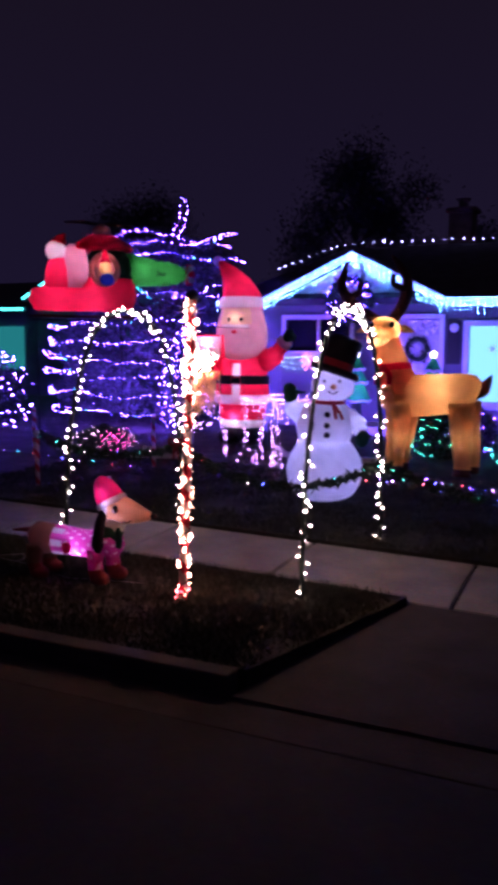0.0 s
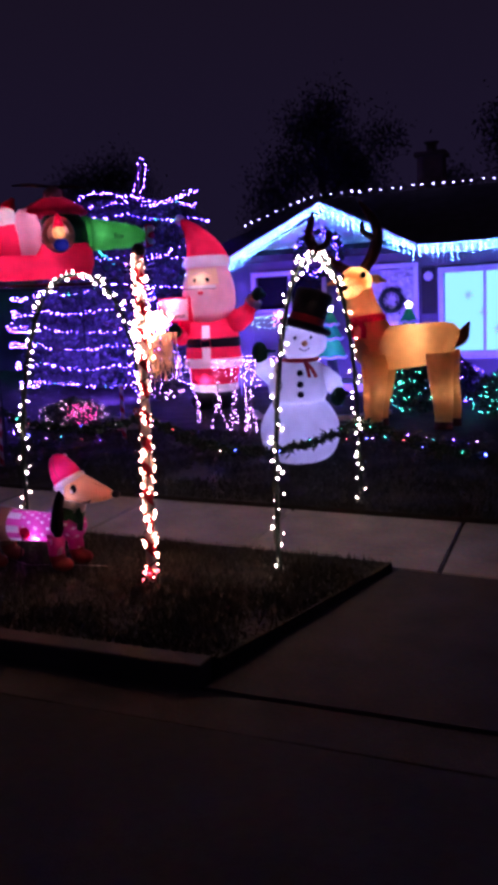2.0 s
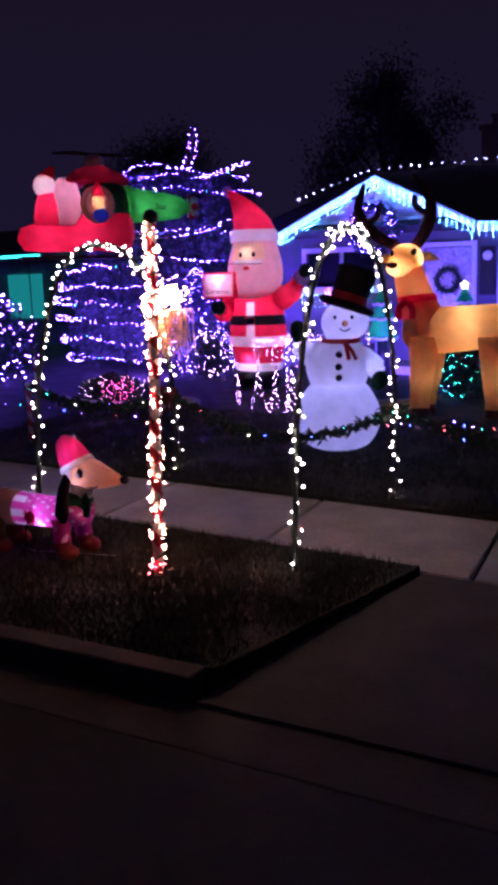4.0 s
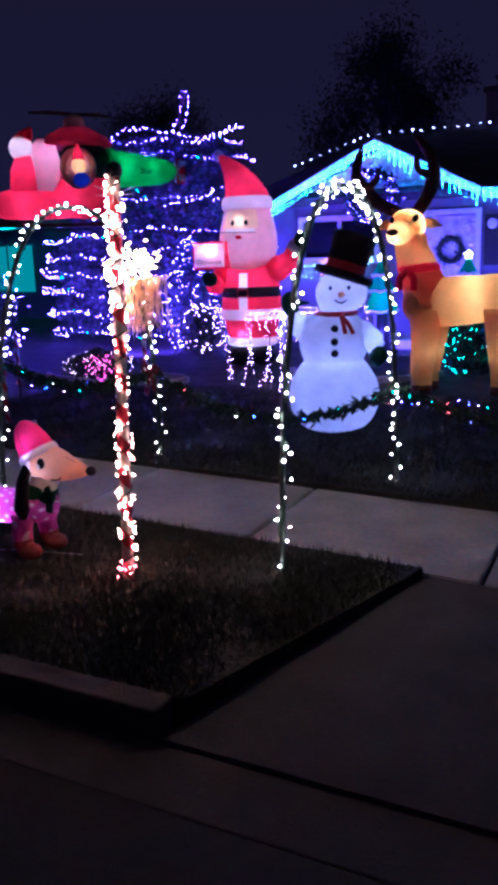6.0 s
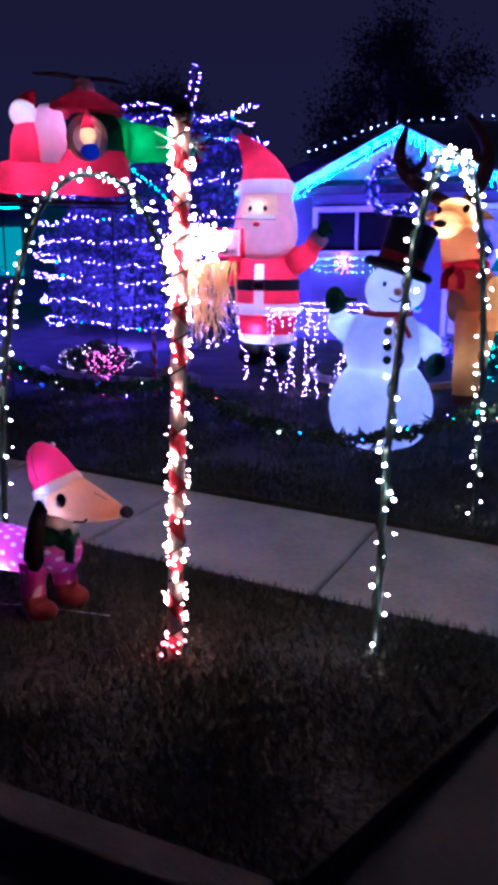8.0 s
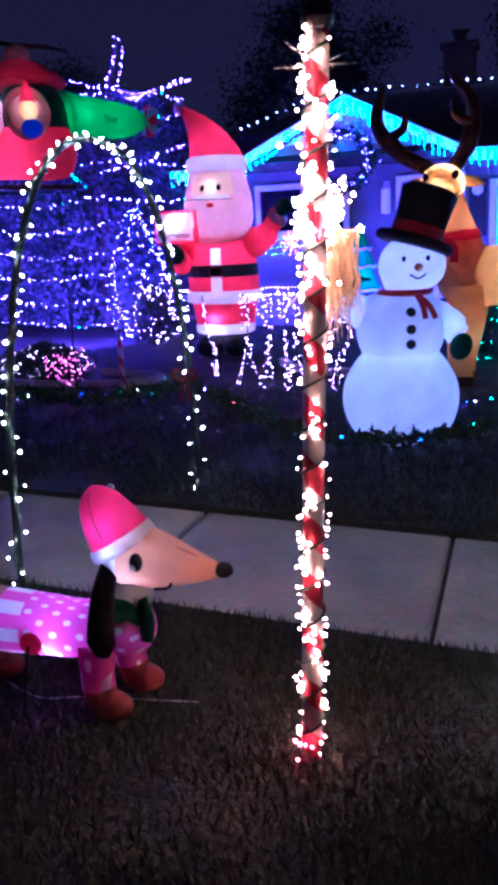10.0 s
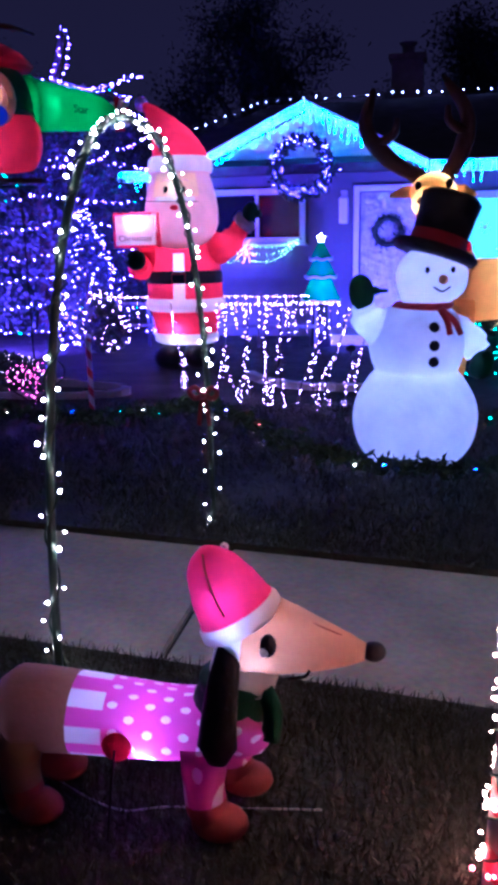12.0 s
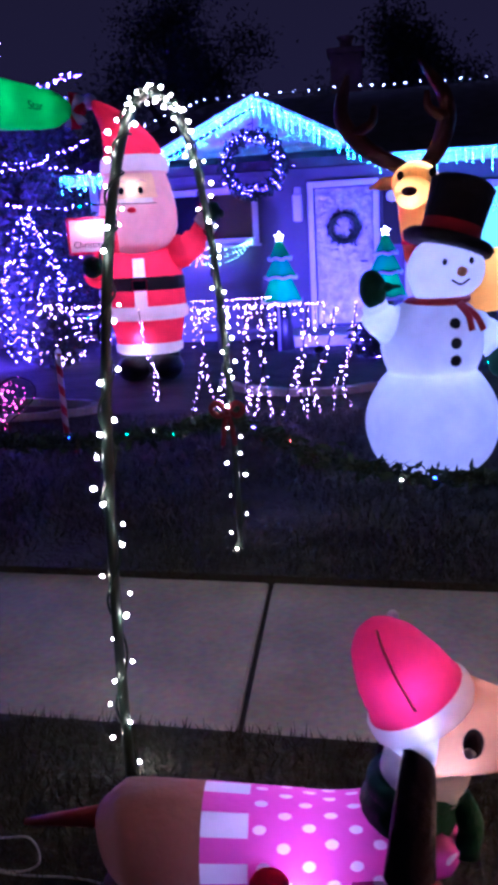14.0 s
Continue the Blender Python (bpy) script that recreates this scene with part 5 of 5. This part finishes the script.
pts = []
while len(pts) < 30000:
    z = rng.uniform(0.25, 4.0)
    a = rng.uniform(0, 2 * math.pi)
    r = crown_r(z) * (0.55 + 0.42 * rng.random() ** 0.5) * (0.9 + 0.1 * math.sin(5 * a + 2 * z) * math.sin(3 * z))
    pts.append((r * math.cos(a), r * math.sin(a), z))
leaves("crown", pts, 0.058, LEAF, tree, "dense dark green foliage")
wrap = thing("tree_lights", (TX, TY, -0.02), "rows of violet-white string lights wound round a tree", "string lights")
cool, blue, green = [], [], []
wire_bm = bmesh.new()
for i, z in enumerate((0.27, 0.66, 1.07, 1.42, 1.78, 2.13, 2.72, 3.55, 3.85)):
    line, lobes = [], 7 + i % 3
    for k in range(121):
        a = math.pi * (0.92 + 1.16 * k / 120)
        droop = 0.10 * abs(math.sin(lobes * a * 0.5 + i)) + 0.05 * math.sin(2.3 * a + i)
        r = crown_r(z) * (1.0 + 0.03 * math.sin(9 * a + i * 2))
        line.append((r * math.cos(a), r * math.sin(a), z - droop + 0.05))
    tube(wire_bm, line, 0.006, 0, 4, caps=False)
    for p in spaced(line, 0.105, 0.03):
        (blue if random.random() < 0.36 else green if random.random() < 0.05 else cool).append(p)
for pts0 in ([(0.82, -1.0, 4.05), (0.86, -0.8, 4.45), (0.88, -0.7, 4.80)], [(1.00, -1.0, 4.0), (1.02, -0.8, 4.4), (0.98, -0.7, 4.78)],
             [(-0.80, -1.0, 3.9), (-0.10, -1.2, 4.12), (0.85, -1.1, 3.98)], [(0.90, -1.1, 4.0), (1.40, -0.9, 3.82), (2.15, -0.9, 4.02)], [(1.30, -0.9, 3.8), (1.70, -0.8, 3.92), (2.35, -1.0, 3.98)],
             [(0.90, -1.6, 2.65), (1.60, -1.4, 2.75), (2.30, -0.9, 3.1)]):
    line = smooth_line(pts0, 8)
    tube(wire_bm, line, 0.006, 0, 4, caps=False)
    cool += spaced(line, 0.07, 0.03)
part("wire", wire_bm, WIRE, wrap)
bulb_cloud("violet_bulbs", cool, 0.0155, COOL_L, wrap)
bulb_cloud("blue_bulbs", blue, 0.0145, BLUEV_L, wrap)
bulb_cloud("green_bulbs", green or cool[:5], 0.018, GREEN_L, wrap)


NET_L = glow("warm_net_bulb", (1.0, 0.62, 0.62), 5, 0.8)


# light-covered shrubs, fence icicles and wire shapes
def lit_shrub(x, y, r, h, n, material, label, bulb_r=0.014):
    e = thing("lit_shrub", (x, y, -0.02), label, "shrub", "light-covered shrubs")
    rg = np.random.default_rng(int(abs(x * 100)))
    part("stem", tube(bmesh.new(), [(0, 0, 0), (0.03, 0, h * 0.8)], [0.05, 0.01], 0, 8), BARK, e, "", True)
    pts, lit = [], []
    for i in range(2600 + n):
        a, t = rg.uniform(0, 2 * math.pi), rg.uniform(0.03, 1)
        rr = r * math.sin(math.pi * min(0.97, 0.18 + 0.8 * t)) * (0.85 + 0.2 * math.sin(4 * a + 5 * t))
        f = rg.uniform(0.4, 0.97) if i < 2600 else 1.02
        (pts if i < 2600 else lit).append((rr * f * math.cos(a), rr * f * math.sin(a), h * t))
    leaves("foliage", pts, 0.05, LEAF, e)
    bulb_cloud("bulb_strand", lit, bulb_r, material, e)


lit_shrub(-6.15, 9.3, 0.55, 2.05, 330, BLUEV_L, "tall narrow shrub densely covered in blue-violet lights")
lit_shrub(-5.75, 8.9, 0.40, 0.9, 130, PINKW_L, "low shrub covered in pink-white lights")
lit_shrub(-9.6, 7.4, 1.1, 1.8, 190, COOL_L, "rounded shrub with scattered pink and violet lights", 0.022)
lit_shrub(-8.2, 4.6, 0.6, 0.75, 90, COOL_L, "low shrub with violet lights at the lawn's edge", 0.02)
lit_shrub(-0.62, 7.5, 0.50, 0.85, 130, GREEN_L, "low shrub under a net of green lights", 0.013)
lit_shrub(0.70, 7.3, 0.62, 0.70, 100, GREEN_L, "low rounded shrub with small green net lights", 0.010)
lit_shrub(-1.35, 8.9, 0.5, 0.62, 50, COOL_L, "low dark shrub beside the porch with tiny violet lights", 0.011)
lit_shrub(-0.3, 8.8, 0.55, 0.7, 40, COOL_L, "low dark shrub under the bright window", 0.011)
lit_shrub(1.25, 6.2, 0.5, 0.6, 40, PINKW_L, "low dark shrub with a few pink lights", 0.014)

GREYPAINT = solid("weathered_grey_paint", (0.14, 0.14, 0.16), 0.7, 0.2, 4.0, 0.3, 50)
fence = thing("rail_fence", (-6.2, 9.7, -0.02), "low weathered grey rail fence before the house", "fence")
for k in range(5):
    part("post", box(bmesh.new(), (0.85 * k - 0.02, -0.02, 0), (0.85 * k + 0.02, 0.02, 0.70), 0, 0.01), GREYPAINT, fence)
for z in (0.30, 0.62):
    part("rail", box(bmesh.new(), (0, -0.06, z), (3.4, -0.042, z + 0.05), 0, 0.006), GREYPAINT, fence)
icicle_string("icicle_lights", (-6.2, 9.6, 0.72), (-2.9, 9.6, 0.74), 0.15, (0.12, 0.3, 0.5), "pink-white icicle lights hung along the rail fence", 0.010, PINKW_L, 0.075)
lit_shrub(-6.0, 6.3, 0.62, 0.36, 170, NET_L, "low round shrub under a net of warm white lights", 0.0095)


def forked_lights(x, y, top, lean, spread, n, turn=0):
    """A thin wire frame with lights, one stem that forks into legs."""
    e = thing("forked_light_stand", (x, y, -0.015), "forked wire frame wound with pink-white lights", "light frame", "forked light frames", turn=turn)
    mid = (lean * 0.5, 0, top * 0.5)
    lines = [smooth_line([(lean, 0, top), (lean * 0.8, 0, top * 0.75), mid], 5)]
    for s in (-1, 1):
        lines.append(smooth_line([mid, (s * spread * 0.4, 0, top * 0.28), (s * spread, 0.03 * s, 0.0)], 5))
    pts = []
    for ln in lines:
        part("rod", tube(bmesh.new(), ln, 0.006, 0, 6), BLACK, e)
        pts += spaced(ln, 0.034, 0.024)
    bulb_cloud("bulb_strand", pts, 0.0072, PINKW_L, e, stretch=1.4)


for x, y, top, lean, spread in ((-3.62, 6.1, 0.92, -0.12, 0.02), (-3.0, 5.5, 0.94, 0.0, 0.13), (-2.86, 5.7, 0.94, 0.05, 0.05), (-2.45, 5.35, 0.96, 0.03, 0.06),
                                (-2.18, 5.4, 0.95, 0.14, 0.10), (-2.02, 5.3, 0.93, 0.22, 0.06), (-1.78, 5.55, 0.95, 0.16, 0.09), (-2.62, 5.6, 0.9, 0.0, 0.03)):
    forked_lights(x, y, top, lean, spread, 0)
icicle_string("icicle_lights", (-3.1, 5.62, 0.93), (-1.9, 5.5, 0.95), 0.07, (0.1, 0.2, 0.34), "pink-white icicle lights linking the wire frames", 0.0085, PINKW_L, 0.06)



def bed_edging(cx, cy, rx, ry, a0, a1, n, label):
    """A low curved border of pale concrete blocks round a bed."""
    e = thing("bed_edging", (cx, cy, -0.015), label, "edging", "garden bed borders")
    for k in range(n):
        p, q = (a0 + (a1 - a0) * (k + f) / n for f in (0.02, 0.98))
        ring = [(rx * f * math.cos(a), ry * f * math.sin(a)) for f, a in ((1.0, p), (1.0, q), (1 - 0.09 / rx, q), (1 - 0.09 / rx, p))]
        part("edging_block", prism(bmesh.new(), ring, 0.0, 0.075 + 0.006 * math.sin(k * 2.3)), CONCRETE, e)


bed_edging(-2.1, 7.5, 1.15, 1.25, math.pi * 1.12, math.pi * 1.92, 14, "low curved pale concrete border before the porch bed")
bed_edging(-5.3, 5.75, 1.2, 0.42, -math.pi * 0.95, math.pi * 0.45, 18, "low oval pale concrete border on the lawn")

# pink heart of net lights on a stake
heart = thing("light_heart", (-4.42, 4.3, -0.015), "hot pink heart of net lights on a stake", "light heart", turn=25)
part("stake", tube(bmesh.new(), [(0, 0, 0), (0, 0, 0.5)], 0.007, 0, 8), BLACK, heart)
out = [(0.018 * 16 * math.sin(a) ** 3, 0, 0.40 + 0.0165 * (13 * math.cos(a) - 5 * math.cos(2 * a) - 2 * math.cos(3 * a) - math.cos(4 * a)) * 0.9) for a in np.linspace(0, 2 * math.pi, 49)]
part("rim", tube(bmesh.new(), out, 0.006, 0, 6), BLACK, heart)
pts = spaced(out, 0.03)
for f in (0.2, 0.45, 0.72):
    pts += spaced([(x * f, 0, 0.40 + (z - 0.40) * f) for x, _, z in out], 0.045, 0.01)
bulb_cloud("bulb_strand", pts, 0.010, HOTPINK_L, heart)

# strings lying on the lawn under the deer and at the sides
for pts0, seed in (([(-1.0, 4.8, 0.02), (-0.3, 5.0, 0.03), (0.4, 4.7, 0.02), (1.2, 5.2, 0.04), (2.2, 5.0, 0.02)], 1), ([(-7.2, 5.0, 0.02), (-6.2, 4.7, 0.03), (-5.2, 4.5, 0.02), (-4.0, 4.4, 0.02)], 2)):
    e = thing("lawn_lights", (0, 0, 0), "string of small coloured bulbs lying on the lawn", "string lights", "lawn light strings")
    line = smooth_line(pts0, 10)
    part("wire", tube(bmesh.new(), line, 0.004, 0, 5), WIRE, e)
    for i, p in enumerate(spaced(line, 0.13 if seed == 1 else 0.34, 0.03)):
        single_bulbs([(p.x, p.y, max(0.012, p.z))], 0.009, (PINKW_L, RED_L, BLUE_L, GREEN_L, COOL_L)[(i * 3 + seed) % 5], e)

for place, target, watts, color in FLOODS:
    e = thing("flood_light", (place[0], place[1], -0.012), "small black flood light on a ground spike, its place assumed", "flood light", "flood lights")
    d = (Vector(target) - Vector(place)).normalized()
    part("housing", tube(bmesh.new(), [Vector((0, 0, 0.165)) - d * 0.09, Vector((0, 0, 0.165)) - d * 0.075], [0.06, 0.07], 0, 16), BLACK, e, "", True)
    part("spike", tube(bmesh.new(), [(0, 0, 0), -d * 0.08 + Vector((0, 0, 0.15))], 0.01, 0, 8), BLACK, e)

# ---------------------------------------------------------------- neighbouring house with green rope lights
nb = thing("neighbour_house", (-13, 17, 0), "small neighbouring house with green rope lights on its gable", "house")
part("wall", local(nb, box(bmesh.new(), (-15.4, 16.3, -0.1), (-11.1, 22, 2.9))), GREENWALL, nb)
part("wing_wall", local(nb, box(bmesh.new(), (-21, 16.6, -0.1), (-15.41, 22, 2.8))), GREENWALL, nb)
roof_plane((-15.7, 16, 3.1), (-13.1, 16, 4.55), (-13.1, 22.3, 4.55), (-15.7, 22.3, 3.1), 0.12, SHINGLE, "roof", nb)
roof_plane((-13.1, 16, 4.55), (-10.7, 16, 2.85), (-10.7, 22.3, 2.85), (-13.1, 22.3, 4.55), 0.12, SHINGLE, "roof", nb)
roof_plane((-21.3, 16.1, 2.8), (-15.72, 16.1, 2.8), (-15.72, 20, 3.9), (-21.3, 20, 3.9), 0.12, SHINGLE, "wing_roof", nb)
bm = bmesh.new()
va = [bm.verts.new(p) for p in ((-15.4, 16.3, 2.9), (-11.1, 16.3, 2.9), (-13.1, 16.3, 4.35))]
vb = [bm.verts.new((v.co.x, 16.5, v.co.z)) for v in va]
bm.faces.new(va), bm.faces.new(vb[::-1])
for i in range(3):
    bm.faces.new((va[i], vb[i], vb[(i + 1) % 3], va[(i + 1) % 3]))
part("gable", local(nb, bm), GREENWALL, nb)
for a, b in (((-15.7, 15.95, 3.06), (-13.1, 15.95, 4.5)), ((-13.1, 15.95, 4.5), (-10.7, 15.95, 2.8)), ((-21, 16.05, 2.74), (-15.8, 16.05, 2.74))):
    part("rope_light", local(nb, tube(bmesh.new(), [a, b], 0.035, 0, 8)), GREENROPE, nb, "glowing green rope light", True)
part("window_pane", local(nb, box(bmesh.new(), (-17.6, 16.53, 0.8), (-16.2, 16.585, 2.2), 0, 0.01)), glow("lit_green_window", (0.02, 0.55, 0.32), 0.22, 0.1), nb, "window glowing green")


# trees behind the houses, almost lost in the dark
def far_tree(x, y, h, r, seed):
    e = thing("tree", (x, y, -0.15), "tall dark tree behind the house at night", "tree", "background trees")
    rg = np.random.default_rng(seed)
    part("trunk", tube(bmesh.new(), smooth_line([(0, 0, 0), (0.2, 0, h * 0.4), (0.1, 0.1, h * 0.8)], 5), np.linspace(0.35, 0.08, 11).tolist(), 0, 10), BARK, e, "", True)
    clumps = []
    for k in range(26):
        a, z = rg.uniform(0, 6.28), rg.uniform(0.4, 1.0) * h
        rr = r * math.sin(math.pi * min(0.95, max(0.1, (z / h - 0.3) / 0.75))) * rg.uniform(0.3, 1)
        c = np.array((rr * math.cos(a), rr * math.sin(a), z))
        part("limb", tube(bmesh.new(), [(0.1, 0, z * 0.75), tuple(c)], [0.08, 0.02], 0, 6), BARK, e)
        clumps += [tuple(c + rg.normal(size=3) * r * 0.13) for _ in range(800)]
    leaves("crown", clumps, 0.075, LEAF, e, "ragged dark crown")


for i, (x, y, h, r) in enumerate(((-7.5, 24, 8.5, 3.2), (-1.0, 23, 7.0, 2.8), (6.0, 24, 8.0, 3.0), (-18.5, 28, 8, 3.5))):
    far_tree(x, y, h, r, 50 + i)

# ---------------------------------------------------------------- grass blades on the verge and lawn edge
def grass(name, spots, label):
    n = len(spots)
    rg = np.random.default_rng(n)
    c = np.array(spots)
    a = rg.uniform(0, 2 * math.pi, n)
    h = rg.uniform(0.02, 0.055, n)
    w = np.stack([np.cos(a), np.sin(a), 0 * a], 1) * rg.uniform(0.002, 0.004, n)[:, None]
    lean = rg.normal(size=(n, 3)) * 0.018
    lean[:, 2] = h
    verts = np.stack([c - w, c + w, c + lean], 1).reshape(-1, 3)
    me = bpy.data.meshes.new(name)
    me.from_pydata(verts.tolist(), [], np.arange(3 * n).reshape(n, 3).tolist())
    me.materials.append(BLADE)
    return tagged(new(name, me), label, "grass", kind="stuff")


rng = np.random.default_rng(77)
spots = []
while len(spots) < 60000:
    x, y = rng.uniform(-4.5, 0.9), rng.uniform(-1.34, 0.55)
    if y < near_edge(x) - 0.005 and x < flare(y) - 0.01:
        if noise.noise((x * 2.1, y * 2.1, 0)) > rng.uniform(-0.7, 0.35):
            spots.append((x, y, -0.014))
grass("verge_grass", spots, "short patchy grass of the verge")
spots = []
while len(spots) < 50000:
    x, y = rng.uniform(-5.5, 2.2), 1.5 + 4.0 * rng.random() ** 1.6
    if y > far_edge(x) - 0.015 and noise.noise((x * 1.7, y * 1.7, 3)) > rng.uniform(-0.7, 0.35):
        spots.append((x, y, -0.014))
grass("lawn_grass", spots, "short patchy grass of the front lawn")
